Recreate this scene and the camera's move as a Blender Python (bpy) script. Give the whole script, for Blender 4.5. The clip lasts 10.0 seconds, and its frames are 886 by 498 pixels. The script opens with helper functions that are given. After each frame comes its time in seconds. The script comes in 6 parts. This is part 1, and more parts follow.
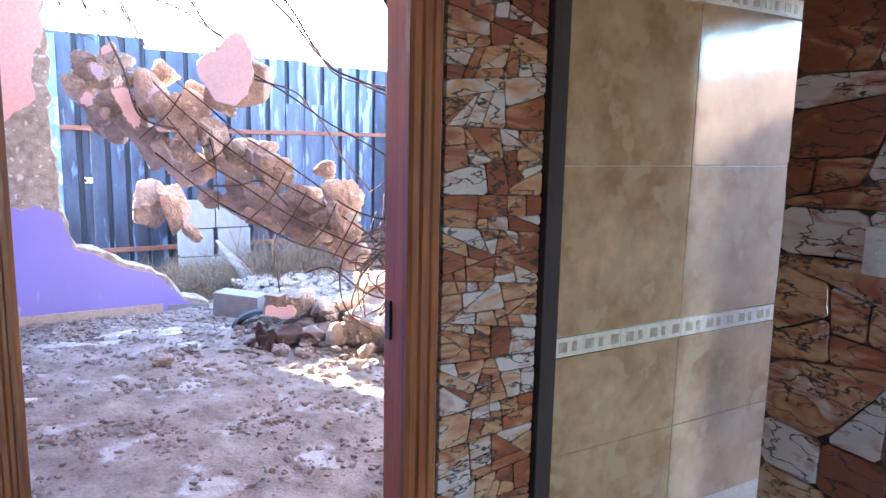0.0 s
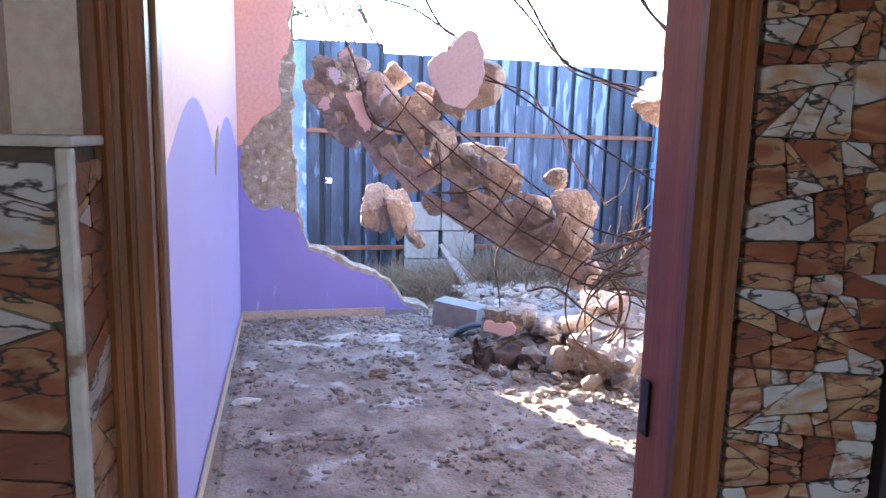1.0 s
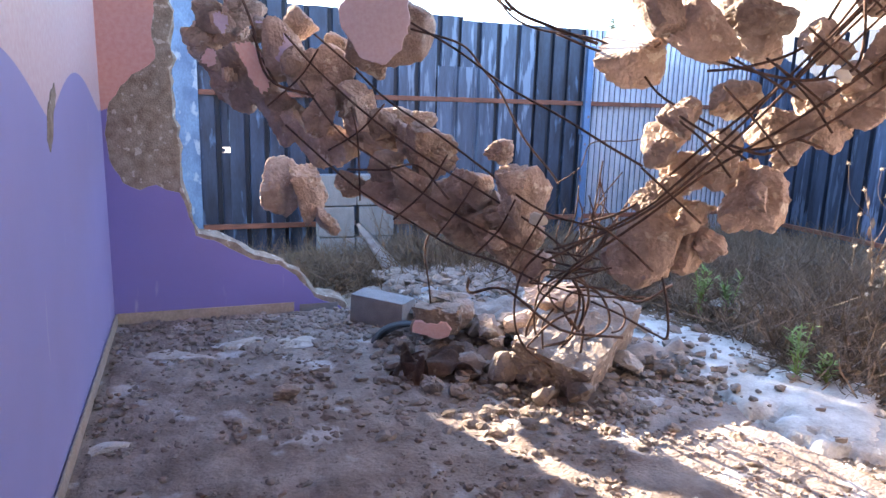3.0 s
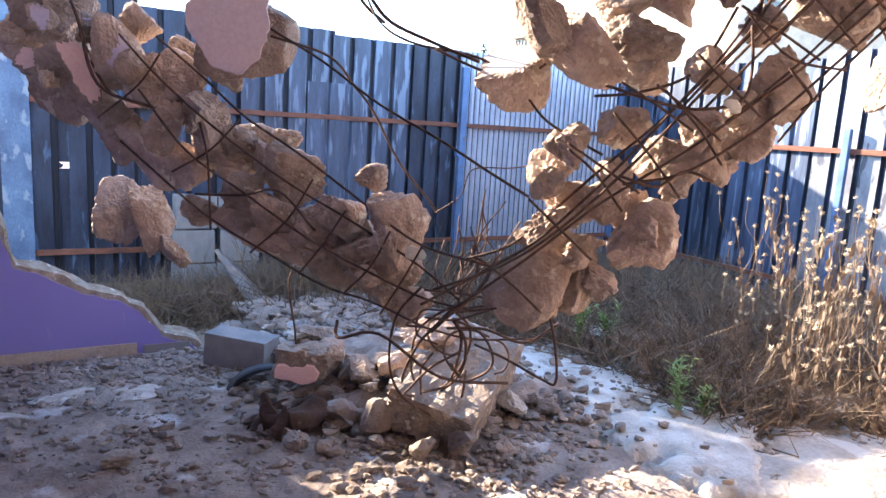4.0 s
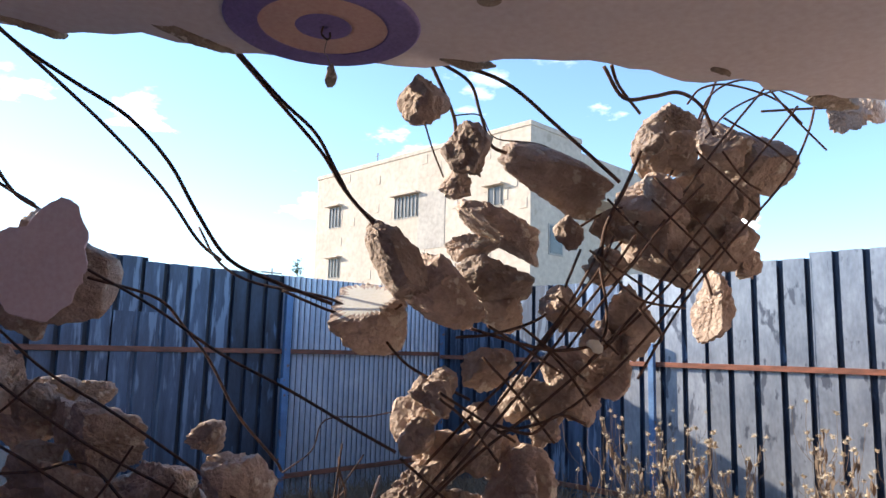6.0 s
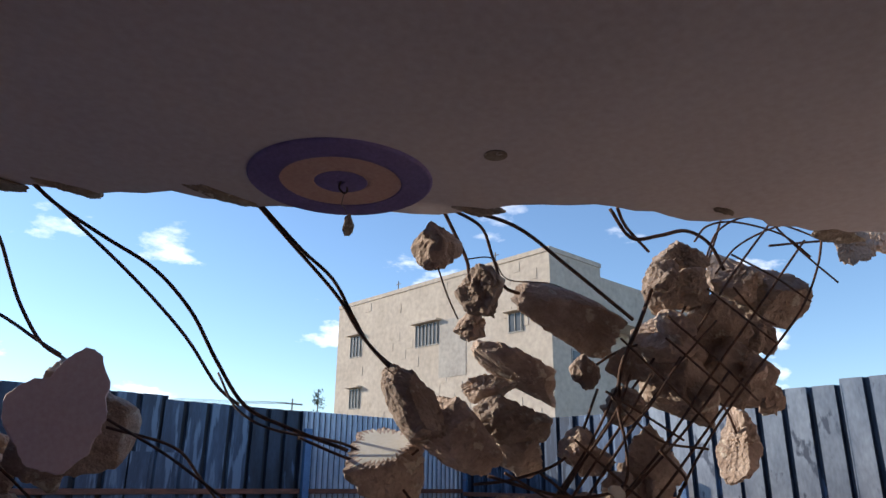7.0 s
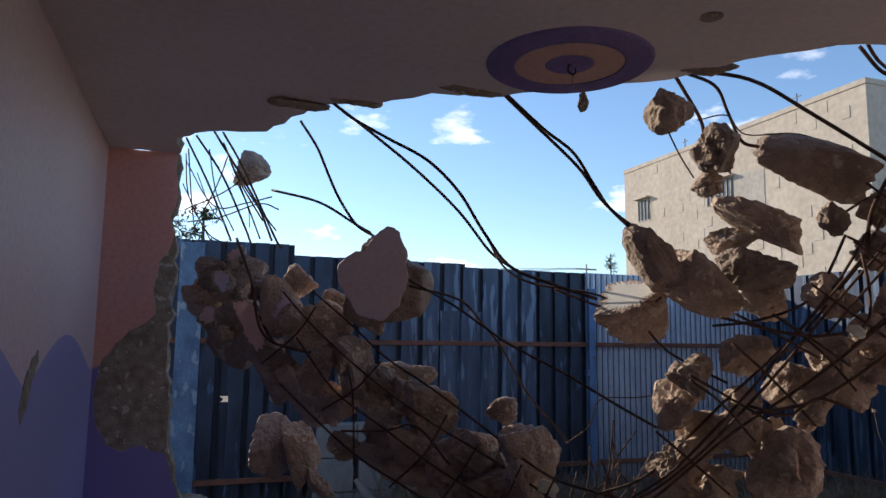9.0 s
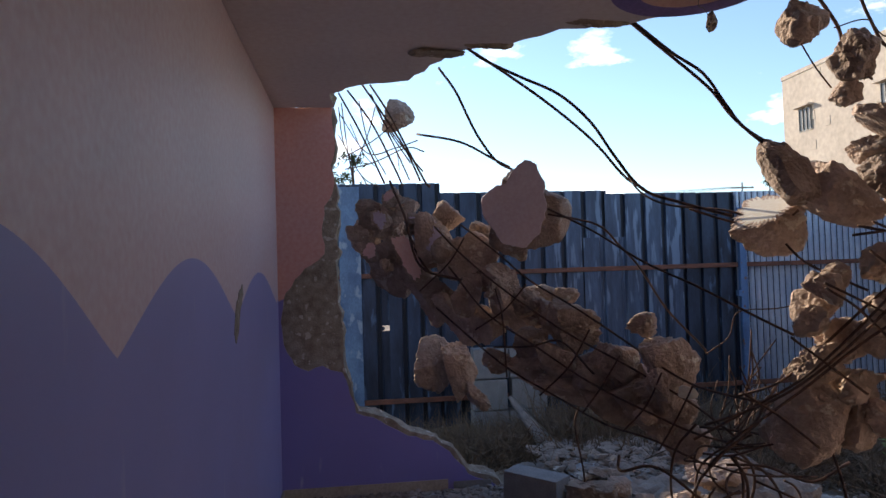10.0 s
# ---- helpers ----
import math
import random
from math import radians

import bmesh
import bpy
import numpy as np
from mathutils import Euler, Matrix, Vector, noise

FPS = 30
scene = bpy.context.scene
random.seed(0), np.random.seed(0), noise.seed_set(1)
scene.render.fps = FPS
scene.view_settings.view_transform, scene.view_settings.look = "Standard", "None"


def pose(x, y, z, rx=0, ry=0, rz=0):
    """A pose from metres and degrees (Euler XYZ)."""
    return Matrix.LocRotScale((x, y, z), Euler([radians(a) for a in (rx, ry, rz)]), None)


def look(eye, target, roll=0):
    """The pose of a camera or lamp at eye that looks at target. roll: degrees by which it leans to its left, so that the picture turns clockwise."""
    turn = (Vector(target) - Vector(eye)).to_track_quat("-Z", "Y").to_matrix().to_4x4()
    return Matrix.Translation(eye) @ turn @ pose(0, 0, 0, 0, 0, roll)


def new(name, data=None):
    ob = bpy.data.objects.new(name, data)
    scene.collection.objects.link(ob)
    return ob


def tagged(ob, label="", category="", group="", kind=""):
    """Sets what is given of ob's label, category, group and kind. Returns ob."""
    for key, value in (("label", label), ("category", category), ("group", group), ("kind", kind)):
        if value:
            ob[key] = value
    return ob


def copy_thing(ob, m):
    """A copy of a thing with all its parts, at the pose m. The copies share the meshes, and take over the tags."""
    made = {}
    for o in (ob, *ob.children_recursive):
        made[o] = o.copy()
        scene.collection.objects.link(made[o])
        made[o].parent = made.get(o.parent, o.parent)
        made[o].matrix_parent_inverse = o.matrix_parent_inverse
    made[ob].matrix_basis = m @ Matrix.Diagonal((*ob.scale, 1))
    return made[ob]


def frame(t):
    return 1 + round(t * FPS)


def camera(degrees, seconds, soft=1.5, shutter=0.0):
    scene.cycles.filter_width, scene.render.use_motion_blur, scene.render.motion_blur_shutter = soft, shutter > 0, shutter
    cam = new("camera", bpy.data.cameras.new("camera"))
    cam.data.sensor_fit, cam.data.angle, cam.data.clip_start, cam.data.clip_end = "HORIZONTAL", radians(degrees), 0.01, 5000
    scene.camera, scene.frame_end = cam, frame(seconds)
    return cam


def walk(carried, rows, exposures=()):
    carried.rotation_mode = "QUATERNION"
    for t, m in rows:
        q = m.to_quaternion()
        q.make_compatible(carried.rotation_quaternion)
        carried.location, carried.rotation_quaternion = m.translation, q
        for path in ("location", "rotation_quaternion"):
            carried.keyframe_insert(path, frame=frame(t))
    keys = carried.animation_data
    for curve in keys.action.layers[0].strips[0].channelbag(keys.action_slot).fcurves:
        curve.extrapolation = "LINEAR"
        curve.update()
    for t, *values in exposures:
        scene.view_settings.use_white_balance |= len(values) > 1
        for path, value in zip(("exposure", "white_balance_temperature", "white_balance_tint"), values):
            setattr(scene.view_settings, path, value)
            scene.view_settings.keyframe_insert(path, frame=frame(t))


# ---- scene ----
cam = camera(64.7, 10.0)
PATH = [
    (0, (0.228, -6.208, 1.492), (1.245, -4.513, 1.187), 1.2),
    (0.2, (0.248, -6.118, 1.5), (1.167, -4.368, 1.203), 1.7),
    (0.5, (0.278, -5.983, 1.511), (0.991, -4.136, 1.23), 2.7),
    (1, (0.37, -5.758, 1.515), (0.806, -3.832, 1.199), 1.4),
    (1.5, (0.437, -5.561, 1.516), (0.626, -3.596, 1.196), 1.3),
    (2, (0.447, -5.325, 1.514), (0.772, -3.378, 1.192), 1.5),
    (2.5, (0.463, -5.134, 1.519), (1.096, -3.271, 1.164), 1.7),
    (2.7, (0.475, -5.063, 1.513), (1.097, -3.208, 1.099), 1.3),
    (3.8, (0.687, -4.649, 1.517), (1.624, -2.916, 1.169), 3.5),
    (4, (0.691, -4.6, 1.52), (1.682, -2.897, 1.178), 3.4),
    (4.5, (0.707, -4.443, 1.542), (1.887, -2.857, 1.237), 1.9),
    (5, (0.708, -4.311, 1.562), (1.978, -2.786, 1.316), 1.4),
    (5.5, (0.702, -4.281, 1.585), (2.054, -2.808, 1.536), 2.1),
    (6, (0.682, -4.297, 1.635), (2.071, -2.886, 1.918), 1.4),
    (6.2, (0.67, -4.302, 1.654), (2.03, -2.888, 2.045), 1.1),
    (7.3, (0.655, -4.396, 1.693), (1.913, -2.987, 2.351), 1.4),
    (7.5, (0.654, -4.42, 1.683), (1.857, -2.927, 2.252), 1.7),
    (8, (0.652, -4.522, 1.642), (1.791, -2.931, 2.056), 2.2),
    (8.5, (0.664, -4.67, 1.626), (1.619, -2.937, 1.915), 1.2),
    (9, (0.611, -4.808, 1.614), (1.256, -2.932, 1.868), 0.7),
    (9.5, (0.572, -4.958, 1.587), (0.97, -3.007, 1.779), 0.1),
    (10, (0.55, -5.107, 1.577), (0.801, -3.124, 1.644), -1.8),
]
walk(cam, [(t, look(e, a, r)) for t, e, a, r in PATH],
     exposures=[(0.0, 4.85, 7000, 16), (1.0, 4.1, 7000, 16), (2.0, 3.55, 7000, 16), (2.7, 3.25, 7100, 16), (4.0, 3.0, 7300, 16), (5.0, 2.75, 7300, 16),
                (5.6, 2.25, 7100, 14), (6.2, 1.15, 6900, 12), (7.3, 0.55, 6800, 12), (8.5, 0.45, 6900, 12), (9.0, 0.52, 7000, 12), (9.5, 0.55, 7000, 12), (10.0, 0.95, 7500, 15)])

# ---------------------------------------------------------------- light
SUN = Vector((-0.52, 1.0, 0.44)).normalized()
world = bpy.data.worlds.new("sky")
scene.world = world
world.use_nodes = True
wn, wl = world.node_tree.nodes, world.node_tree.links
sky = wn.new("ShaderNodeTexSky")
sky.sky_type = "NISHITA"
sky.sun_disc = False
sky.sun_elevation = math.asin(SUN.z)
sky.sun_rotation = math.atan2(SUN.x, SUN.y)
sky.air_density, sky.dust_density, sky.ozone_density = 1.0, 0.1, 4.5
geo = wn.new("ShaderNodeTexCoord")
sep = wn.new("ShaderNodeSeparateXYZ")
wl.new(geo.outputs["Generated"], sep.inputs[0])
flat = wn.new("ShaderNodeMapping")
flat.inputs["Scale"].default_value = (1.0, 1.0, 2.4)
wl.new(geo.outputs["Generated"], flat.inputs[0])
puff = wn.new("ShaderNodeTexNoise")
puff.inputs["Scale"].default_value, puff.inputs["Detail"].default_value, puff.inputs["Roughness"].default_value = 6.5, 7.0, 0.55
wl.new(flat.outputs[0], puff.inputs["Vector"])
edge = wn.new("ShaderNodeValToRGB")
edge.color_ramp.elements[0].position, edge.color_ramp.elements[1].position = 0.60, 0.74
wl.new(puff.outputs["Fac"], edge.inputs[0])
low = wn.new("ShaderNodeMapRange")
low.inputs[1].default_value, low.inputs[2].default_value, low.inputs[3].default_value, low.inputs[4].default_value = 0.5, 0.25, 0.0, 1.0
wl.new(sep.outputs["Z"], low.inputs[0])
both = wn.new("ShaderNodeMath")
both.operation = "MULTIPLY"
wl.new(edge.outputs[0], both.inputs[0])
wl.new(low.outputs[0], both.inputs[1])
mixc = wn.new("ShaderNodeMixRGB")
mixc.inputs[2].default_value = (9.5, 9.6, 10.0, 1)
wl.new(both.outputs[0], mixc.inputs[0])
wl.new(sky.outputs[0], mixc.inputs[1])
back = wn["Background"]
back.inputs["Strength"].default_value = 0.15
wl.new(mixc.outputs[0], back.inputs["Color"])

lamp = bpy.data.lights.new("sun", "SUN")
lamp.energy, lamp.angle, lamp.color = 3.3, radians(0.55), (1.0, 0.93, 0.82)
sun = new("sun", lamp)
sun.matrix_world = look(SUN * 40, (0, 0, 0))



# ---------------------------------------------------------------- materials
def material(name, base, second=None, scale=6.0, rough=0.85, bump=0.3, metal=0.0, fine=60.0, spots=None, spot_at=0.62, spot_scale=3.0, vary=0.0, gloss=0.5, stretch=None):
    """Two tones mixed by coarse and fine noise, optional stains, relief at two sizes."""
    m = bpy.data.materials.new(name)
    m.use_nodes = True
    n, l = m.node_tree.nodes, m.node_tree.links
    b = n["Principled BSDF"]
    b.inputs["Roughness"].default_value, b.inputs["Metallic"].default_value = rough, metal
    b.inputs["Specular IOR Level"].default_value = gloss
    tc = n.new("ShaderNodeTexCoord")
    src = tc.outputs["Object"]
    if stretch:
        mp = n.new("ShaderNodeMapping")
        mp.inputs["Scale"].default_value = stretch
        l.new(src, mp.inputs[0])
        src = mp.outputs[0]
    a = n.new("ShaderNodeTexNoise")
    a.inputs["Scale"].default_value, a.inputs["Detail"].default_value = scale, 8.0
    l.new(src, a.inputs["Vector"])
    f = n.new("ShaderNodeTexNoise")
    f.inputs["Scale"].default_value, f.inputs["Detail"].default_value = fine, 6.0
    l.new(src, f.inputs["Vector"])
    ramp = n.new("ShaderNodeMapRange")
    ramp.inputs[1].default_value, ramp.inputs[2].default_value = 0.35, 0.65
    l.new(a.outputs["Fac"], ramp.inputs[0])
    mix = n.new("ShaderNodeMixRGB")
    second = second or tuple(c * 0.8 for c in base)
    mix.inputs[1].default_value, mix.inputs[2].default_value = (*base, 1), (*second, 1)
    l.new(ramp.outputs[0], mix.inputs[0])
    out = mix.outputs[0]
    grain = n.new("ShaderNodeMixRGB")
    grain.blend_type = "OVERLAY"
    grain.inputs[0].default_value = 0.35
    l.new(out, grain.inputs[1])
    l.new(f.outputs["Fac"], grain.inputs[2])
    out = grain.outputs[0]
    if spots:
        s = n.new("ShaderNodeTexNoise")
        s.inputs["Scale"].default_value, s.inputs["Detail"].default_value = spot_scale, 9.0
        l.new(src, s.inputs["Vector"])
        r = n.new("ShaderNodeMapRange")
        r.inputs[1].default_value, r.inputs[2].default_value = spot_at, spot_at + 0.06
        l.new(s.outputs["Fac"], r.inputs[0])
        sm = n.new("ShaderNodeMixRGB")
        sm.inputs[2].default_value = (*spots, 1)
        l.new(r.outputs[0], sm.inputs[0])
        l.new(out, sm.inputs[1])
        out = sm.outputs[0]
    if vary:
        info = n.new("ShaderNodeObjectInfo")
        v = n.new("ShaderNodeMapRange")
        v.inputs[3].default_value, v.inputs[4].default_value = 1 - vary, 1 + vary
        l.new(info.outputs["Random"], v.inputs[0])
        hs = n.new("ShaderNodeHueSaturation")
        l.new(v.outputs[0], hs.inputs["Value"])
        l.new(out, hs.inputs["Color"])
        out = hs.outputs[0]
    l.new(out, b.inputs["Base Color"])
    if bump:
        add = n.new("ShaderNodeMath")
        add.operation = "MULTIPLY_ADD"
        add.inputs[1].default_value = 0.5
        l.new(f.outputs["Fac"], add.inputs[0])
        l.new(a.outputs["Fac"], add.inputs[2])
        bp = n.new("ShaderNodeBump")
        bp.inputs["Strength"].default_value, bp.inputs["Distance"].default_value = bump, 0.02
        l.new(add.outputs[0], bp.inputs["Height"])
        l.new(bp.outputs[0], b.inputs["Normal"])
    return m


def setmath(n, l, op, a, b=None, c=None):
    k = n.new("ShaderNodeMath")
    k.operation = op
    for i, v in enumerate((a, b, c)):
        if v is None:
            continue
        if isinstance(v, (int, float)):
            k.inputs[i].default_value = v
        else:
            l.new(v, k.inputs[i])
    return k.outputs[0]


def two_paint(name, upper, lower, height):
    """Wall paint in two colours; height(n, l, x, y) gives the painted border's height."""
    m = material(name, upper, tuple(c * 0.95 for c in upper), 1.6, 0.55, 0.05, fine=35)
    n, l = m.node_tree.nodes, m.node_tree.links
    b = n["Principled BSDF"]
    top = b.inputs["Base Color"].links[0].from_socket
    tc = n.new("ShaderNodeTexCoord")
    s = n.new("ShaderNodeSeparateXYZ")
    l.new(tc.outputs["Object"], s.inputs[0])
    h = height(n, l, s.outputs["X"], s.outputs["Y"])
    below = setmath(n, l, "LESS_THAN", s.outputs["Z"], h)
    stain = n.new("ShaderNodeTexNoise")
    stain.inputs["Scale"].default_value, stain.inputs["Detail"].default_value = 2.2, 8.0
    tone = n.new("ShaderNodeMixRGB")
    tone.inputs[1].default_value, tone.inputs[2].default_value = (*lower, 1), (*(min(1, c * 1.18) for c in lower), 1)
    l.new(tc.outputs["Object"], stain.inputs["Vector"])
    l.new(stain.outputs["Fac"], tone.inputs[0])
    mx = n.new("ShaderNodeMixRGB")
    l.new(below, mx.inputs[0])
    l.new(top, mx.inputs[1])
    l.new(tone.outputs[0], mx.inputs[2])
    # pale scuffs and drips
    sc = n.new("ShaderNodeTexNoise")
    mp = n.new("ShaderNodeMapping")
    mp.inputs["Scale"].default_value = (6, 6, 1.2)
    l.new(tc.outputs["Object"], mp.inputs[0])
    l.new(mp.outputs[0], sc.inputs["Vector"])
    sc.inputs["Scale"].default_value, sc.inputs["Detail"].default_value = 2.0, 8.0
    r = n.new("ShaderNodeMapRange")
    r.inputs[1].default_value, r.inputs[2].default_value, r.inputs[4].default_value = 0.66, 0.8, 0.45
    l.new(sc.outputs["Fac"], r.inputs[0])
    fin = n.new("ShaderNodeMixRGB")
    fin.inputs[2].default_value = (0.75, 0.72, 0.72, 1)
    l.new(r.outputs[0], fin.inputs[0])
    l.new(mx.outputs[0], fin.inputs[1])
    l.new(fin.outputs[0], b.inputs["Base Color"])
    return m


def wave_height(n, l, x, y):
    d = setmath(n, l, "ADD", y, 3.41)
    u = setmath(n, l, "MULTIPLY_ADD", setmath(n, l, "MAXIMUM", d, 0.0), math.pi / 1.66, setmath(n, l, "MULTIPLY", setmath(n, l, "MINIMUM", d, 0.0), math.pi / 1.32))
    s = setmath(n, l, "ABSOLUTE", setmath(n, l, "SINE", u))
    s = setmath(n, l, "POWER", s, 1.12)
    amp = setmath(n, l, "MULTIPLY_ADD", y, -0.026, 0.185)
    return setmath(n, l, "MULTIPLY_ADD", s, amp, 1.40)


def slope_height(n, l, x, y):
    return setmath(n, l, "MULTIPLY_ADD", x, 0.42, 1.405)


PURPLE = (0.335, 0.32, 0.575)
WALL_LEFT = two_paint("wave_paint", (0.78, 0.60, 0.61), PURPLE, wave_height)
WALL_BACK = two_paint("slope_paint", (0.80, 0.42, 0.36), (0.23, 0.20, 0.50), slope_height)
CONCRETE = material("broken_concrete", (0.53, 0.41, 0.33), (0.34, 0.245, 0.19), 9.0, 0.95, 1.0, fine=70, spots=(0.60, 0.52, 0.42), spot_at=0.60, spot_scale=14, vary=0.26)
CORE = material("wall_core", (0.42, 0.35, 0.27), (0.26, 0.20, 0.15), 16.0, 0.95, 0.9, fine=90, spots=(0.62, 0.56, 0.48), spot_at=0.60, spot_scale=22)
CEILING = material("ceiling_paint", (0.74, 0.67, 0.65), (0.68, 0.61, 0.59), 1.2, 0.75, 0.03, fine=30)
ROSE = material("rose_paint", (0.86, 0.60, 0.57), (0.78, 0.53, 0.50), 4, 0.6, 0.1)
LILAC = material("lilac_paint", (0.72, 0.62, 0.72), (0.65, 0.55, 0.66), 4, 0.6, 0.1)
MAUVE = material("mauve_paint", (0.74, 0.61, 0.63), (0.69, 0.56, 0.58), 3, 0.6, 0.06)
CREAM = material("cream_paint", (0.82, 0.78, 0.66), (0.76, 0.72, 0.6), 4, 0.6, 0.1)
DUST = material("dusty_floor", (0.38, 0.305, 0.255), (0.21, 0.155, 0.125), 4.2, 0.95, 1.0, fine=55, spots=(0.50, 0.46, 0.43), spot_at=0.59, spot_scale=3.2)
SOIL = material("dry_soil", (0.34, 0.26, 0.19), (0.20, 0.145, 0.10), 1.6, 1.0, 0.7, fine=40, spots=(0.5, 0.45, 0.38), spot_at=0.62, spot_scale=5)
RUBBLE = material("rubble", (0.35, 0.29, 0.245), (0.23, 0.18, 0.15), 5, 0.95, 0.6, fine=60, vary=0.2)
LIME = material("white_screed", (0.68, 0.65, 0.59), (0.46, 0.42, 0.36), 6, 0.9, 0.8, fine=60, spots=(0.38, 0.33, 0.28), spot_at=0.61, spot_scale=7)
FOOTING = material("footing_concrete", (0.35, 0.28, 0.225), (0.21, 0.16, 0.125), 9, 0.95, 0.9, fine=70, spots=(0.52, 0.46, 0.39), spot_at=0.60, spot_scale=16)
CLOD = material("brown_clods", (0.32, 0.24, 0.20), (0.23, 0.165, 0.135), 9, 0.95, 0.6, fine=60)
PALE = material("pale_dust", (0.56, 0.50, 0.43), (0.40, 0.34, 0.28), 3.5, 0.95, 0.8, fine=40, spots=(0.66, 0.62, 0.56), spot_at=0.58, spot_scale=4)
BLOCK = material("cement_block", (0.31, 0.30, 0.29), (0.25, 0.245, 0.24), 12, 0.95, 0.5, fine=120)
SKIRT = material("skirting", (0.52, 0.42, 0.33), (0.44, 0.35, 0.27), 8, 0.6, 0.1)
REBAR = material("rusty_bar", (0.16, 0.085, 0.055), (0.07, 0.045, 0.04), 30, 0.8, 0.4, metal=0.3, fine=160)
REBAR_DARK = material("dark_bar", (0.06, 0.05, 0.05), (0.10, 0.06, 0.045), 30, 0.7, 0.3, metal=0.4, fine=160)
WIRE = material("thin_wire", (0.25, 0.22, 0.2), None, 20, 0.5, 0.1, metal=0.6)
BLUE = material("blue_sheet", (0.064, 0.098, 0.160), (0.030, 0.043, 0.074), 2.0, 0.45, 0.12, metal=0.35, fine=22, spots=(0.125, 0.175, 0.255), spot_at=0.55, spot_scale=3.0, vary=0.4, stretch=(5, 5, 0.6))
# colour of the dark sheets; also paints valley shade on the galvanised fence
NAVY = material("dark_blue_sheet_and_valley_shade", (0.045, 0.07, 0.12), (0.022, 0.03, 0.05), 2.0, 0.5, 0.12, metal=0.35, fine=18, spots=(0.10, 0.17, 0.28), spot_at=0.60, spot_scale=2.6, vary=0.2, stretch=(3, 3, 0.8))
# dirt in the fine corrugation; painted groove shade on the blue sheets
DEEP = material("groove_dirt_and_shade", (0.018, 0.024, 0.040), (0.010, 0.013, 0.020), 3.0, 0.6, 0.1, metal=0.2, stretch=(3, 3, 0.8))
SILVER = material("galvanised_sheet", (0.34, 0.36, 0.40), (0.22, 0.24, 0.28), 2.2, 0.38, 0.1, metal=0.5, fine=14, spots=(0.11, 0.12, 0.15), spot_at=0.60, spot_scale=4.0, vary=0.15, stretch=(2.5, 2.5, 1.0))
MINI = material("fine_corrugated", (0.52, 0.58, 0.68), (0.38, 0.44, 0.55), 2.0, 0.4, 0.1, metal=0.5, fine=16, vary=0.1, stretch=(2, 2, 0.7))
FLAKY = material("flaking_blue_paint", (0.13, 0.22, 0.34), (0.07, 0.12, 0.21), 6, 0.55, 0.3, metal=0.1, spots=(0.27, 0.33, 0.40), spot_at=0.57, spot_scale=9, stretch=(1, 1, 0.6))
POST = material("blue_post", (0.11, 0.22, 0.40), (0.07, 0.14, 0.27), 5, 0.5, 0.2, metal=0.2, spots=(0.2, 0.1, 0.06), spot_at=0.63, spot_scale=9)
RUST = material("rust_rail", (0.28, 0.105, 0.065), (0.16, 0.065, 0.043), 6, 0.8, 0.3, metal=0.2, stretch=(1, 1, 4))
WOOD = material("varnished_door_wood", (0.27, 0.085, 0.026), (0.14, 0.042, 0.015), 5, 0.35, 0.12, fine=24, gloss=0.5, stretch=(8, 8, 0.6))
JAMB = material("painted_jamb_wood", (0.42, 0.12, 0.055), (0.32, 0.09, 0.045), 4, 0.5, 0.08, fine=24, stretch=(6, 6, 0.5))
DARKWOOD = material("dark_trim", (0.03, 0.018, 0.016), (0.018, 0.011, 0.010), 6, 0.7, 0.1, stretch=(6, 6, 0.6))
PLASTER = material("hall_plaster", (0.68, 0.54, 0.49), (0.62, 0.49, 0.44), 2, 0.7, 0.08)
STRIPMETAL = material("strike_metal", (0.10, 0.08, 0.06), None, 20, 0.4, 0.1, metal=0.8)
MARBLE = material("pale_marble_edge", (0.60, 0.55, 0.52), (0.48, 0.42, 0.38), 9, 0.35, 0.1, fine=30, spots=(0.22, 0.12, 0.08), spot_at=0.62, spot_scale=14)
GROUT = material("stone_grout", (0.10, 0.07, 0.055), (0.05, 0.035, 0.03), 12, 0.8, 0.3)
FACADE = material("limestone_facade", (0.56, 0.48, 0.395), (0.49, 0.415, 0.34), 0.6, 0.9, 0.3, fine=4, spots=(0.42, 0.35, 0.28), spot_at=0.68, spot_scale=1.2)
FACADE_DARK = material("repaired_render", (0.46, 0.42, 0.37), (0.40, 0.36, 0.32), 0.8, 0.9, 0.2, fine=5)
GLASS_DARK = material("dark_window", (0.05, 0.055, 0.06), (0.09, 0.09, 0.09), 1.5, 0.2, 0.0)
FRAME = material("window_frame", (0.35, 0.33, 0.30), None, 4, 0.6, 0.1)
STRAW = material("dry_stalk", (0.235, 0.175, 0.125), (0.145, 0.10, 0.07), 20, 0.85, 0.2, vary=0.2)
SEED = material("dry_seed_head", (0.60, 0.50, 0.36), (0.44, 0.34, 0.23), 40, 0.9, 0.3, vary=0.15)
BRUSH = material("dry_brush", (0.25, 0.175, 0.115), (0.125, 0.088, 0.06), 6, 0.95, 0.2)
LEAF = material("green_leaf", (0.25, 0.36, 0.09), (0.14, 0.23, 0.055), 12, 0.7, 0.1, vary=0.2)
RAG = material("brown_hide", (0.22, 0.14, 0.105), (0.13, 0.08, 0.06), 6, 0.9, 0.5, spots=(0.38, 0.30, 0.24), spot_at=0.58, spot_scale=7)
RUBBER = material("black_rubber", (0.02, 0.02, 0.022), None, 10, 0.6, 0.2)
PLASTIC = material("torn_white_plastic", (0.62, 0.64, 0.65), (0.5, 0.52, 0.54), 9, 0.5, 0.4)
PURPLE_RING = material("purple_ring", (0.27, 0.21, 0.46), (0.22, 0.17, 0.40), 5, 0.6, 0.05)
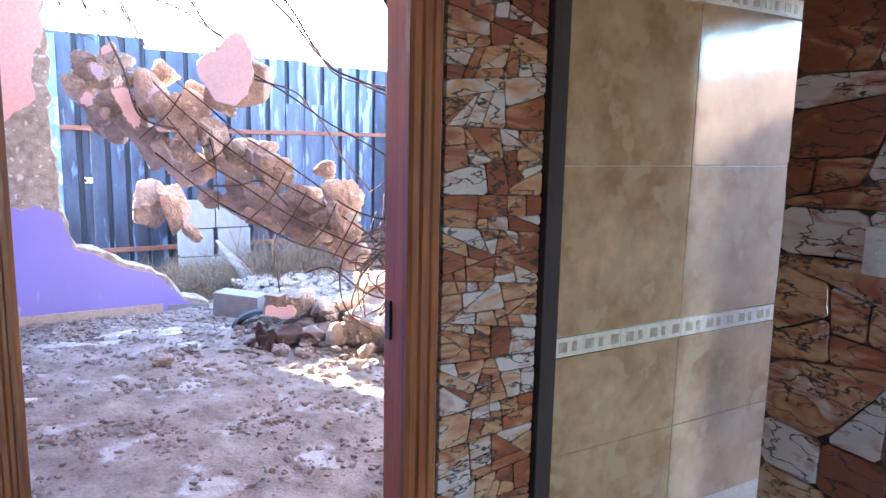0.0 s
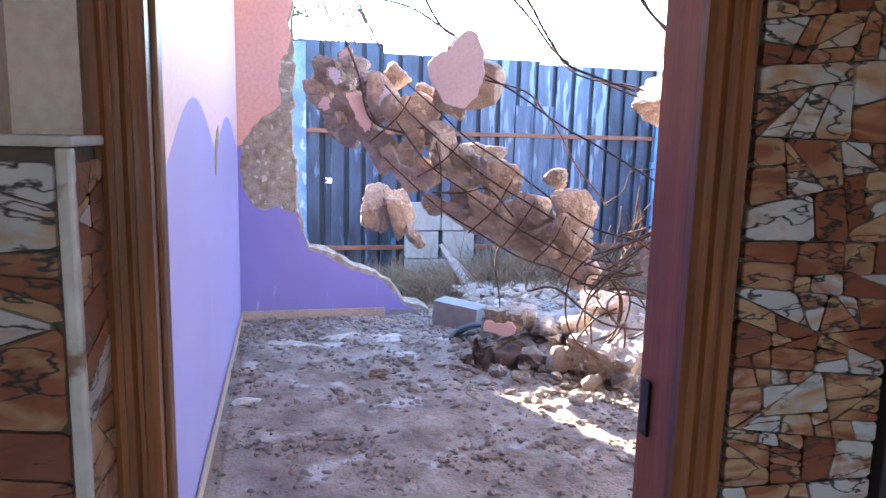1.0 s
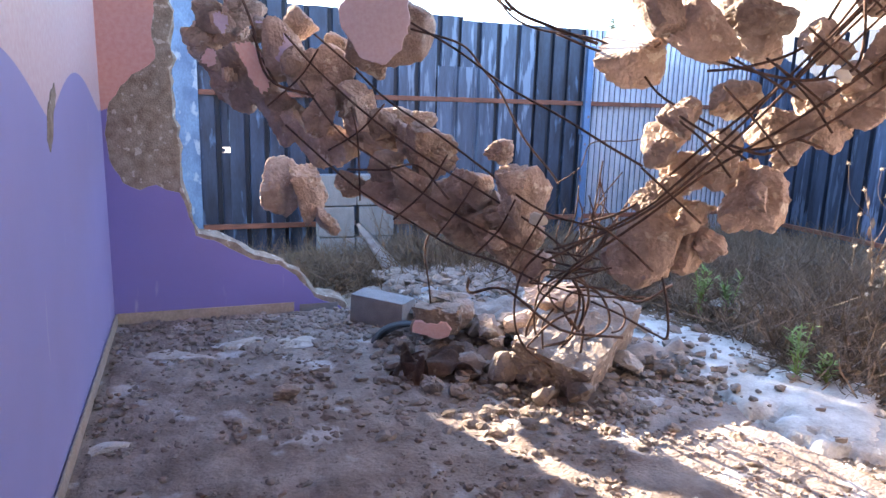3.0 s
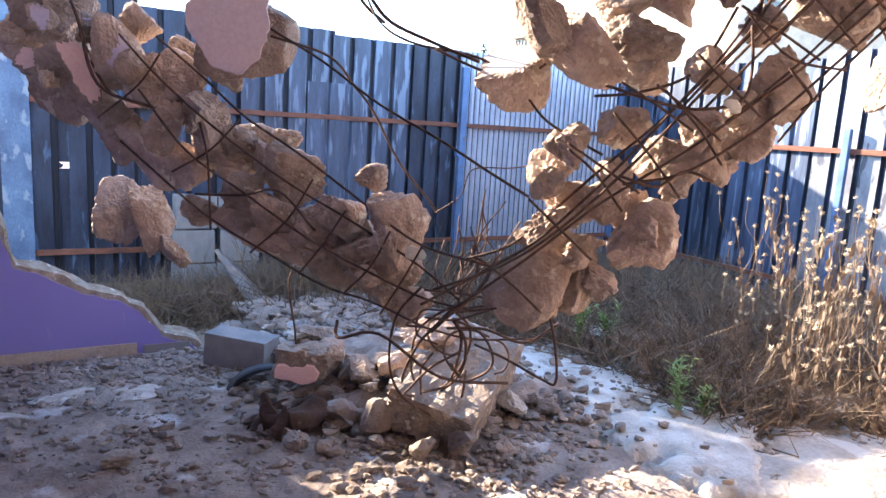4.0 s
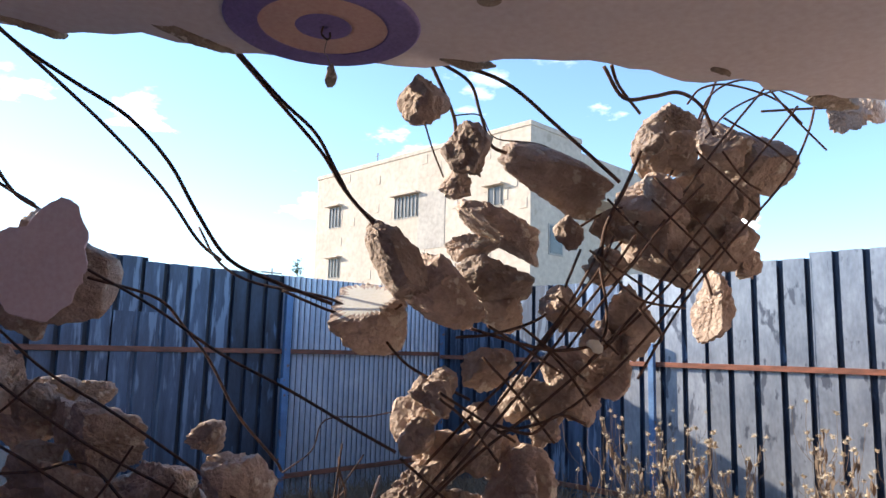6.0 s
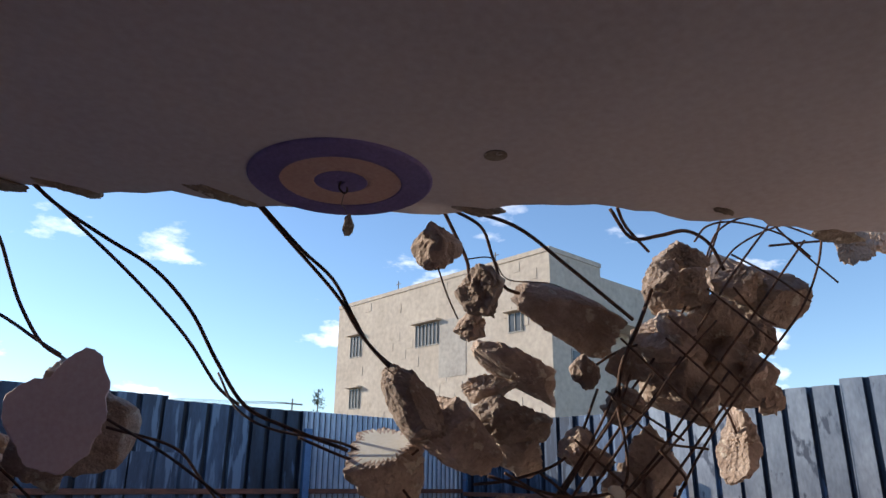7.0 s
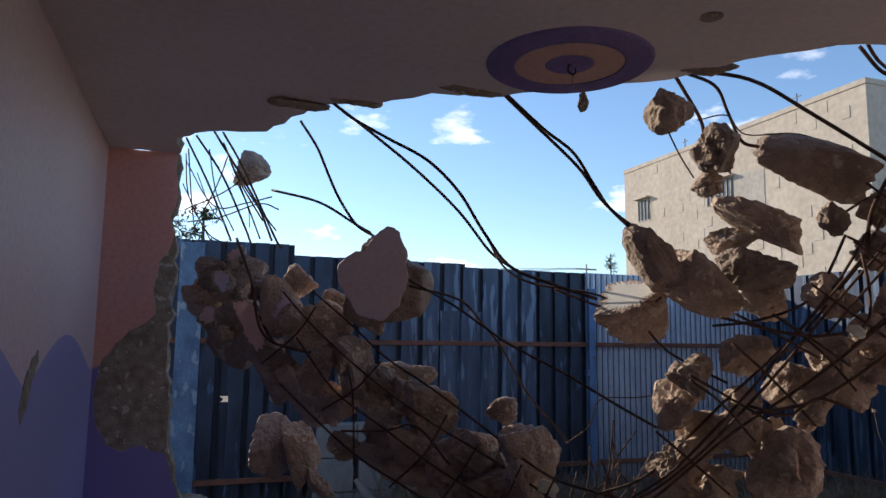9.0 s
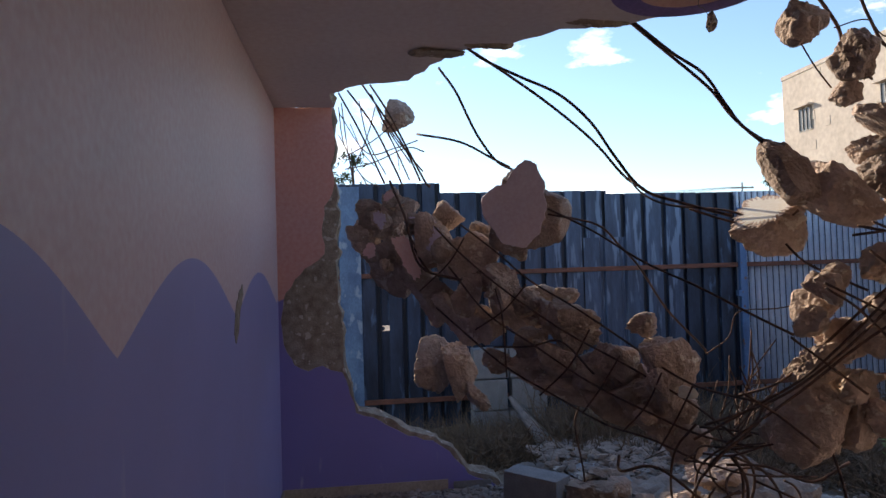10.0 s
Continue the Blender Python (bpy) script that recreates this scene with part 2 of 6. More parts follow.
PEACH_RING = material("peach_ring", (0.72, 0.47, 0.38), (0.66, 0.42, 0.34), 5, 0.6, 0.05)
PINE = material("pine_needles", (0.045, 0.075, 0.03), (0.03, 0.05, 0.02), 3, 0.9, 0.1)
BARK = material("bark", (0.12, 0.085, 0.06), None, 6, 0.95, 0.4)
POLE_GREY = material("grey_pole", (0.3, 0.29, 0.28), None, 4, 0.7, 0.1)


def stone_material(name, palette, vein):
    """Polished breccia: each stone its own tone, dark veins and pale clouds within."""
    m = bpy.data.materials.new(name)
    m.use_nodes = True
    n, l = m.node_tree.nodes, m.node_tree.links
    b = n["Principled BSDF"]
    b.inputs["Roughness"].default_value = 0.28
    tc = n.new("ShaderNodeTexCoord")
    info = n.new("ShaderNodeObjectInfo")
    geo_ = n.new("ShaderNodeNewGeometry")
    rnd = setmath(n, l, "FRACT", setmath(n, l, "ADD", info.outputs["Random"], geo_.outputs["Random Per Island"]))
    warp = n.new("ShaderNodeTexNoise")
    warp.inputs["Scale"].default_value, warp.inputs["Detail"].default_value, warp.inputs["Distortion"].default_value = 9.0, 5.0, 1.2
    flat = n.new("ShaderNodeMapping")
    flat.inputs["Scale"].default_value = (0.7, 0.7, 1.7)
    l.new(tc.outputs["Object"], flat.inputs[0])
    l.new(flat.outputs[0], warp.inputs["Vector"])
    val = setmath(n, l, "MULTIPLY_ADD", warp.outputs["Fac"], 0.75, rnd)
    val = setmath(n, l, "FRACT", val)
    ramp = n.new("ShaderNodeValToRGB")
    el = ramp.color_ramp.elements
    el[0].color, el[1].color = (*palette[0], 1), (*palette[-1], 1)
    for i, c in enumerate(palette[1:-1]):
        e = el.new((i + 1) / (len(palette) - 1))
        e.color = (*c, 1)
    l.new(val, ramp.inputs[0])
    mp = n.new("ShaderNodeMapping")
    mp.inputs["Rotation"].default_value, mp.inputs["Scale"].default_value = (0.5, 0.6, 0.0), (0.7, 0.7, 1.9)
    l.new(tc.outputs["Object"], mp.inputs[0])
    streak = n.new("ShaderNodeTexNoise")
    streak.noise_dimensions = "4D"
    streak.inputs["Scale"].default_value, streak.inputs["Detail"].default_value = 13.0, 4.0
    l.new(mp.outputs[0], streak.inputs["Vector"])
    l.new(setmath(n, l, "MULTIPLY", rnd, 9.0), streak.inputs["W"])
    thin = n.new("ShaderNodeMapRange")
    thin.inputs[1].default_value, thin.inputs[2].default_value, thin.inputs[3].default_value, thin.inputs[4].default_value = 0.005, 0.022, 1.0, 0.0
    l.new(setmath(n, l, "ABSOLUTE", setmath(n, l, "SUBTRACT", streak.outputs["Fac"], 0.5)), thin.inputs[0])
    patch = n.new("ShaderNodeTexNoise")
    patch.inputs["Scale"].default_value = 5.0
    l.new(tc.outputs["Object"], patch.inputs["Vector"])
    gate = n.new("ShaderNodeMapRange")
    gate.inputs[1].default_value, gate.inputs[2].default_value = 0.34, 0.46
    l.new(patch.outputs["Fac"], gate.inputs[0])
    k = setmath(n, l, "MULTIPLY", thin.outputs[0], gate.outputs[0])
    mx = n.new("ShaderNodeMixRGB")
    mx.inputs[2].default_value = (*vein, 1)
    l.new(k, mx.inputs[0])
    l.new(ramp.outputs[0], mx.inputs[1])
    l.new(mx.outputs[0], b.inputs["Base Color"])
    return m


BRECCIA = stone_material("breccia_stone", [(0.46, 0.42, 0.41), (0.42, 0.38, 0.38), (0.40, 0.23, 0.13), (0.24, 0.075, 0.035), (0.17, 0.05, 0.028), (0.22, 0.07, 0.035), (0.43, 0.26, 0.15), (0.26, 0.085, 0.04), (0.48, 0.43, 0.41)], (0.02, 0.014, 0.014))
TILE = material("glossy_beige_tile", (0.41, 0.275, 0.165), (0.29, 0.175, 0.095), 6.5, 0.10, 0.07, fine=24, spots=(0.37, 0.26, 0.155), spot_at=0.54, spot_scale=10)
BORDER = material("tile_border", (0.58, 0.53, 0.45), (0.52, 0.47, 0.40), 9, 0.15, 0.05)
BORDER_DARK = material("border_motif", (0.30, 0.24, 0.17), (0.38, 0.34, 0.28), 30, 0.2, 0.05)


# ---------------------------------------------------------------- builders
def finish(bm, smooth=False):
    me = bpy.data.meshes.new("mesh")
    bmesh.ops.recalc_face_normals(bm, faces=bm.faces)
    bm.to_mesh(me)
    bm.free()
    if smooth:
        me.polygons.foreach_set("use_smooth", [True] * len(me.polygons))
    return me


def part(name, bm, mat, parent=None, label="", smooth=False):
    me = bm if isinstance(bm, bpy.types.Mesh) else finish(bm, smooth)
    if mat and not me.materials:
        me.materials.append(mat)
    ob = new(name, me)
    if parent is not None:
        ob.parent = parent
    if label:
        ob["label"] = label
    return ob


def thing(name, at, label, category, group="", kind="", rz=0.0):
    ob = new(name)
    ob.empty_display_size = 0.1
    ob.matrix_world = pose(*at, 0, 0, rz)
    return tagged(ob, label, category, group, kind)


def box(bm, lo, hi, bevel=0.0):
    got = bmesh.ops.create_cube(bm, size=1.0)["verts"]
    for v in got:
        v.co = Vector(tuple(lo[i] + (v.co[i] + 0.5) * (hi[i] - lo[i]) for i in range(3)))
    if bevel:
        ed = list({e for v in got for e in v.link_edges})
        bmesh.ops.bevel(bm, geom=ed, offset=bevel, segments=2, affect="EDGES", profile=0.6)
    return got


def box_bm(lo, hi, bevel=0.0):
    bm = bmesh.new()
    box(bm, lo, hi, bevel)
    return bm


def jag(points, step, amp, seed):
    """Breaks a polyline into short uneven steps."""
    rnd = random.Random(seed)
    out = []
    for (ax, ay), (bx, by) in zip(points, points[1:]):
        d = math.hypot(bx - ax, by - ay)
        k = max(1, int(d / step))
        for i in range(k):
            w = i / k
            j = 0 if i == 0 else amp
            out.append((ax + (bx - ax) * w + rnd.uniform(-j, j), ay + (by - ay) * w + rnd.uniform(-j, j)))
    out.append(points[-1])
    return out


def slab_bm(outline, place, thick, rough=0.0, seed=0):
    """A plate with the given outline; place(u, v, d) gives the point d deep into the plate."""
    rnd = random.Random(seed)
    bm = bmesh.new()
    rows = []
    layers = 4 if rough else 1
    for k in range(layers + 1):
        d = thick * k / layers
        j = rough if 0 < k else 0.0
        rows.append([bm.verts.new(place(u + rnd.uniform(-j, j), v + rnd.uniform(-j, j), d)) for u, v in outline])
    bm.faces.new(rows[0])
    bm.faces.new(rows[-1][::-1])
    n = len(outline)
    for a, b in zip(rows, rows[1:]):
        for i in range(n):
            bm.faces.new((a[i], a[(i + 1) % n], b[(i + 1) % n], b[i]))
    return bm


def tube_bm(bm, pts, r, sides=6, taper=1.0):
    pts = [Vector(p) for p in pts]
    rings = []
    up = Vector((0.3, 0.2, 0.93))
    for i, p in enumerate(pts):
        d = (pts[min(i + 1, len(pts) - 1)] - pts[max(i - 1, 0)]).normalized()
        u = d.cross(up)
        if u.length < 0.05:
            u = d.cross(Vector((1, 0, 0)))
        u.normalize()
        v = d.cross(u)
        rr = r * (1 + (taper - 1) * i / max(1, len(pts) - 1))
        rings.append([bm.verts.new(p + (u * math.cos(a) + v * math.sin(a)) * rr) for a in (2 * math.pi * k / sides for k in range(sides))])
    for a, b in zip(rings, rings[1:]):
        for k in range(sides):
            bm.faces.new((a[k], a[(k + 1) % sides], b[(k + 1) % sides], b[k]))
    bm.faces.new(rings[0][::-1])
    bm.faces.new(rings[-1])


def spline(pts, n=6):
    pts = [Vector(p) for p in pts]
    ext = [pts[0] * 2 - pts[1]] + pts + [pts[-1] * 2 - pts[-2]]
    out = []
    for i in range(1, len(ext) - 2):
        a, b, c, d = ext[i - 1:i + 3]
        for k in range(n):
            t = k / n
            out.append(0.5 * (2 * b + (c - a) * t + (2 * a - 5 * b + 4 * c - d) * t * t + (3 * b - a - 3 * c + d) * t ** 3))
    out.append(pts[-1])
    return out


ball = bmesh.new()
bmesh.ops.create_icosphere(ball, subdivisions=5, radius=1.0)
BALL5 = np.array([v.co[:] for v in ball.verts])
BALL5_F = [[v.index for v in f.verts] for f in ball.faces]
ball.free()
ball = bmesh.new()
bmesh.ops.create_icosphere(ball, subdivisions=4, radius=1.0)
BALL4 = np.array([v.co[:] for v in ball.verts])
BALL4_F = [[v.index for v in f.verts] for f in ball.faces]
ball.free()
ball = bmesh.new()
bmesh.ops.create_icosphere(ball, subdivisions=3, radius=1.0)
BALL3 = np.array([v.co[:] for v in ball.verts])
BALL3_F = [[v.index for v in f.verts] for f in ball.faces]
ball.free()
ball = bmesh.new()
bmesh.ops.create_icosphere(ball, subdivisions=2, radius=1.0)
BALL2 = np.array([v.co[:] for v in ball.verts])
BALL2_F = [[v.index for v in f.verts] for f in ball.faces]
ball.free()


def broken(base, seed, half, cuts=7, chip=0.19, face=None, deep=0.55, lo=0.30, hi=0.88, bites=1):
    """A lump of broken concrete: a ball cut by uneven planes, bitten, chipped and pitted, brought to its size."""
    rnd = np.random.RandomState(seed)
    p = base.copy()
    r = np.ones(len(p)) * 1.05
    painted = np.zeros(len(p), bool)
    for k in range(cuts):
        nrm = rnd.normal(size=3)
        nrm /= np.linalg.norm(nrm)
        d = rnd.uniform(lo, hi)
        q = p @ nrm
        r = np.where((q * r > d) & (q > 0.01), d / np.maximum(q, 0.01), r)
    for k in range(bites):
        nrm = rnd.normal(size=3)
        nrm /= np.linalg.norm(nrm)
        q = np.clip((p @ nrm - 0.72) / 0.2, 0, 1)
        r = r * (1 - rnd.uniform(0.12, 0.32) * q * q * (3 - 2 * q))
    off = rnd.uniform(-50, 50, 3)
    size = np.array(half)
    mean = max(size.mean(), 0.03)
    wob = np.array([noise.fractal(Vector(v * 1.7 + off), 1.0, 2.1, 3) for v in p])
    mid = np.array([abs(noise.fractal(Vector(v * size / 0.085 + off * 1.7), 0.8, 2.0, 3)) for v in p])
    pit = np.array([noise.fractal(Vector(v * size / 0.028 + off), 0.7, 2.1, 3) for v in p])
    r = r * (1 + 0.045 * wob) - 0.065 * mid * min(1.0, 0.1 / mean) + chip * 0.05 / max(mean, 0.05) * pit
    if face is not None:
        nrm = np.array(face, float)
        nrm /= np.linalg.norm(nrm)
        q = p @ nrm
        painted = (q * r > deep) & (q > 0.01)
        r = np.where(painted, deep / np.maximum(q, 0.01), r)
    out = p * r[:, None]
    low, top = out.min(axis=0), out.max(axis=0)
    return (out - (low + top) / 2) / (top - low) * 2 * size, painted


def lump_mesh(seed, half, face=None, paint=None, mat=None, deep=0.55):
    big = max(half) > 0.14
    crisp = mat is not None and not big
    base, faces = (BALL5, BALL5_F) if big or not crisp and max(half) > 0.11 else (BALL3, BALL3_F) if crisp else (BALL4, BALL4_F)
    pts, painted = broken(base, seed, half, face=face, deep=deep, **(dict(cuts=8) if crisp else {}))
    me = bpy.data.meshes.new("lump")
    me.from_pydata(pts.tolist(), [], faces)
    me.materials.append(mat or CONCRETE)
    if paint:
        me.materials.append(paint)
        me.polygons.foreach_set("material_index", [1 if all(painted[i] for i in f) else 0 for f in faces])
    me.polygons.foreach_set("use_smooth", [not crisp] * len(faces))
    if not crisp:
        me.set_sharp_from_angle(angle=radians(27))
    return me


LUMPS = 0


def lump(parent, at, half, yaw, tilt, paint=None, up=False):
    """One lump of concrete; without a parent it hangs by itself."""
    global LUMPS
    LUMPS += 1
    face = ((-0.35, -0.55, 0.8) if up else (0.25, -1, 0.15)) if paint else None
    if parent is not None and not paint:
        half = tuple(0.96 * h for h in half)
    me = lump_mesh(100 + LUMPS, half, face, paint, deep=(0.08 if up else 0.36) if paint else 0.55)
    ob = new("concrete_lump", me)
    ob.matrix_world = pose(*at, 0, 0, yaw) @ pose(0, 0, 0, 0, tilt * -1, 0)
    if parent is not None:
        ob.parent = parent
    else:
        tagged(ob, "painted lump of broken concrete hanging on bent steel bars" if paint else "jagged lump of tan concrete hanging on bent steel bars", "concrete lump", "hanging lumps")
    return ob


def rod(parent, pts, r):
    bm = bmesh.new()
    tube_bm(bm, spline(pts), r, 6)
    return part("steel_bar", bm, REBAR_DARK if parent.name.startswith(("roof", "corner")) else REBAR, parent, smooth=True)


# ---------------------------------------------------------------- ground
def ground_height(x, y):
    d = max(0.0, min(1.0, (y + 0.3) / 3.2))
    e = max(0.0, min(1.0, (x - 3.2) / 4.0))
    z = -0.04 - 0.22 * d - 0.05 * e
    z += 0.05 * noise.fractal(Vector((x * 0.6, y * 0.6, 0)), 1.0, 2.0, 4) + 0.018 * noise.noise(Vector((x * 6, y * 6, 3)))
    return z if abs(x) < 60 and abs(y) < 60 else -0.3


def axis_steps(lo, hi, step, far):
    a = list(np.arange(lo, hi, step))
    return [-f for f in reversed(far)] + a + list(far)


bm = bmesh.new()
gx = axis_steps(-4, 12, 0.14, [16, 24, 40, 80, 300, 2000])
gy = axis_steps(-9, 6, 0.14, [9, 14, 24, 40, 80, 300, 2000])
gy = sorted(set(gy))
gx = sorted(set(gx))
grid = [[bm.verts.new((x, y, ground_height(x, y) if not (-0.2 < x < 3.0 and -4.8 < y < 0.1) else -0.14)) for x in gx] for y in gy]
for r0, r1 in zip(grid, grid[1:]):
    for i in range(len(gx) - 1):
        bm.faces.new((r0[i], r0[i + 1], r1[i + 1], r1[i]))
tagged(part("ground", bm, SOIL, smooth=True), "dry dusty brown earth around the ruined room", "ground", kind="structure")

# room floor: a screed with an uneven, broken outer edge
edge_pts = jag([(0.0, -0.02), (1.7, -0.02), (2.4, 0.1), (3.0, -0.3), (3.25, -1.4), (3.1, -2.4), (3.3, -3.4), (3.3, -4.66)], 0.12, 0.05, 4)
outline = edge_pts + [(0.0, -4.66)]
bm = slab_bm(outline, lambda u, v, d: (u, v, -0.001 - d), 0.12, 0.02, 3)
tagged(part("floor", bm, DUST), "dust-covered cement floor strewn with plaster crumbs", "floor", kind="structure")
bm = bmesh.new()
n = 200
rows = []
for j in range(n + 1):
    row = []
    for i in range(n + 1):
        x, y = 0.02 + 3.1 * i / n, -4.62 + 4.55 * j / n
        h = 0.006 + 0.016 * noise.fractal(Vector((x * 2.2, y * 2.2, 7)), 0.75, 2.1, 6) + 0.011 * noise.fractal(Vector((x * 15, y * 15, 1)), 0.8, 2.0, 3)
        rim = min(i, n - i, j, n - j)
        row.append(bm.verts.new((x, y, max(0.0, h) + (0.0015 if rim > 2 else -0.012))))
    rows.append(row)
for a, b in zip(rows, rows[1:]):
    for i in range(n):
        bm.faces.new((a[i], a[i + 1], b[i + 1], b[i]))
tagged(part("dust_layer", bm, DUST, smooth=True), "uneven layer of grey plaster dust on the floor", "dust", kind="stuff")

# ---------------------------------------------------------------- room walls
wall = part("wall_left", box_bm((-0.22, -4.66, 0.0), (0.0, 0.2, 2.8)), WALL_LEFT)
tagged(wall, "white-pink wall with purple painted waves below", "wall", kind="structure")
part("plaster_layer", box_bm((0.0003, -4.64, 0.0), (0.006, -3.415, 2.799), 0.002), WALL_LEFT, wall, "slightly proud layer of painted plaster")
part("skirting", box_bm((0.0063, -4.64, 0.0), (0.016, -0.012, 0.075), 0.002), SKIRT, wall, "low tan skirting board")
# a sliver of peeled paint on the left wall
bm = slab_bm(jag([(-1.60, 1.55), (-1.58, 1.50), (-1.68, 1.42), (-1.74, 1.32), (-1.80, 1.28), (-1.84, 1.33), (-1.80, 1.42), (-1.70, 1.51), (-1.60, 1.55)], 0.03, 0.008, 9)[:-1],
             lambda u, v, d: (0.004 - d, u, v), 0.01)
part("peeled_patch", bm, CORE, wall, "peeled paint showing grey plaster")

hole = [(0.43, 2.80), (0.43, 2.45), (0.40, 2.38), (0.43, 2.25), (0.44, 1.95), (0.42, 1.60), (0.44, 1.25), (0.45, 0.93), (0.50, 0.72), (0.55, 0.60),
        (0.72, 0.55), (0.92, 0.43), (1.10, 0.38), (1.22, 0.30), (1.35, 0.12), (1.55, 0.05), (1.58, 0.0)]
ragged = jag(hole, 0.07, 0.018, 21)
bm = slab_bm([(0.0, 0.0), (0.0, 2.8)] + ragged, lambda u, v, d: (u, 0.012 + d, v), 0.19, 0.02, 5)
wall = tagged(part("wall_back", bm, CORE), "broken blockwork wall with a ragged hole", "wall", kind="structure")
skin_edge = jag([(0.42, 2.80), (0.42, 2.45), (0.395, 2.38), (0.42, 2.25), (0.40, 2.17), (0.34, 2.08), (0.32, 1.92), (0.335, 1.74), (0.24, 1.66), (0.12, 1.56), (0.05, 1.46), (0.02, 1.30),
                 (0.03, 1.10), (0.10, 0.95), (0.20, 0.90), (0.30, 0.935), (0.36, 0.90), (0.44, 0.88), (0.49, 0.72), (0.53, 0.585), (0.70, 0.52), (0.90, 0.40), (1.08, 0.355), (1.20, 0.27),
                 (1.33, 0.10), (1.50, 0.03), (1.54, 0.0)], 0.05, 0.010, 22)
bm = slab_bm([(0.0, 0.0), (0.0, 2.8)] + skin_edge, lambda u, v, d: (u, d, v), 0.0118)
part("plaster_skin", bm, WALL_BACK, wall, "salmon and purple painted plaster")
part("skirting", box_bm((0.014, -0.011, 0.0), (1.18, -0.001, 0.075), 0.002), SKIRT, wall, "low tan skirting board")
part("skirting", box_bm((1.22, -0.009, 0.0), (1.50, -0.001, 0.055), 0.002), BLOCK, wall, "grey cement skirting")

# ---------------------------------------------------------------- ceiling
brk = jag([(0.0, 0.0), (0.43, 0.0), (0.41, -0.38), (0.60, -0.60), (0.78, -0.66), (0.92, -0.72), (1.02, -1.05), (1.15, -1.32), (1.40, -1.42), (1.62, -1.68), (1.95, -1.76), (2.15, -1.95), (2.32, -2.06), (2.58, -2.24),
           (2.80, -2.62), (2.97, -2.79), (3.15, -2.86), (3.50, -3.02), (3.56, -3.16), (3.75, -3.18), (4.05, -3.36), (4.25, -3.54), (5.0, -3.9), (6.2, -4.3)], 0.09, 0.022, 31)
bm = slab_bm([(0.0, -4.84)] + brk + [(6.2, -4.84)], lambda u, v, d: (u, v, 2.80 + d), 0.16, 0.035, 8)
me = finish(bm)
me.materials.append(CEILING)
me.materials.append(CORE)
me.polygons.foreach_set("material_index", [0 if p.normal.z < -0.7 else 1 for p in me.polygons])
tagged(part("ceiling", me, None), "mauve-white painted ceiling broken off along a jagged edge", "ceiling", kind="structure")
# spalled pockets along the break
for sx, sy, a, b, rz in ((1.02, -1.28, 0.17, 0.10, 12), (1.30, -1.42, 0.14, 0.035, 0), (1.75, -1.80, 0.21, 0.035, 2), (2.67, -2.40, 0.13, 0.03, -24), (3.41, -3.13, 0.07, 0.025, -15), (4.10, -3.36, 0.16, 0.06, -30)):
    m_, _ = broken(BALL4, int(sx * 100), (a, b, 0.035))
    me = bpy.data.meshes.new("spall")
    me.from_pydata(m_.tolist(), [], BALL4_F)
    ob = part("spalled_edge", me, CORE)
    ob.matrix_world = pose(sx, sy, 2.805, 0, 0, rz)
    tagged(ob, "rough spalled concrete on the broken ceiling edge", "concrete", "ceiling spalls")
# ceiling rose of painted rings
rose = thing("ceiling_rose", (2.055, -2.25, 2.80), "round ceiling rose painted in purple and peach rings", "ceiling rose")


def ring_bm(profile, seg=96):
    bm = bmesh.new()
    rows = [[bm.verts.new((r * math.cos(2 * math.pi * k / seg), r * math.sin(2 * math.pi * k / seg), z)) for k in range(seg)] for r, z in profile]
    for a, b in zip(rows, rows[1:]):
        for k in range(seg):
            bm.faces.new((a[k], a[(k + 1) % seg], b[(k + 1) % seg], b[k]))
    return bm


def ridged(r0, r1, n, z, h):
    out = []
    for i in range(n + 1):
        r = r0 + (r1 - r0) * i / n
        out += [(r, z - h), (r + (r1 - r0) * 0.45 / n, z - h * 0.3)]
    return [(r0, 0.0)] + out + [(r1 + 0.012, 0.0)]


part("outer_ring", ring_bm(ridged(0.235, 0.345, 5, -0.004, 0.010)), PURPLE_RING, rose, "ribbed purple ring", True)
part("middle_ring", ring_bm(ridged(0.100, 0.233, 3, -0.004, 0.005)), PEACH_RING, rose, "peach ring", True)
part("inner_ring", ring_bm(ridged(0.012, 0.098, 4, -0.004, 0.007)), PURPLE_RING, rose, "purple centre", True)
bm = bmesh.new()
tube_bm(bm, spline([(0, 0, -0.005), (0.0, 0.01, -0.03), (0.015, 0.0, -0.05), (0.03, 0.0, -0.04), (0.03, 0, -0.02)]), 0.004)
part("hook", bm, REBAR_DARK, rose)
bm = bmesh.new()
tube_bm(bm, spline([(0.02, 0, -0.045), (0.05, 0.06, -0.07), (0.10, 0.11, -0.06), (0.16, 0.16, -0.09)]), 0.0018, 5)
part("wire", bm, WIRE, rose)
m_, _ = broken(BALL2, 77, (0.035, 0.02, 0.055))
me = bpy.data.meshes.new("bit")
me.from_pydata(m_.tolist(), [], BALL2_F)
ob = part("plaster_scrap", me, CORE)
ob.matrix_world = pose(2.25, -2.03, 2.72, 10, 30, 20)
tagged(ob, "scrap of torn plaster dangling from the ceiling edge", "plaster scrap")
bm = bmesh.new()
bmesh.ops.create_cone(bm, cap_ends=True, segments=28, radius1=0.042, radius2=0.042, depth=0.006)
ob = part("ceiling_hole", bm, CORE)
ob.matrix_world = pose(2.327, -2.818, 2.7995)
tagged(ob, "small round hole cut into the ceiling paint", "hole")

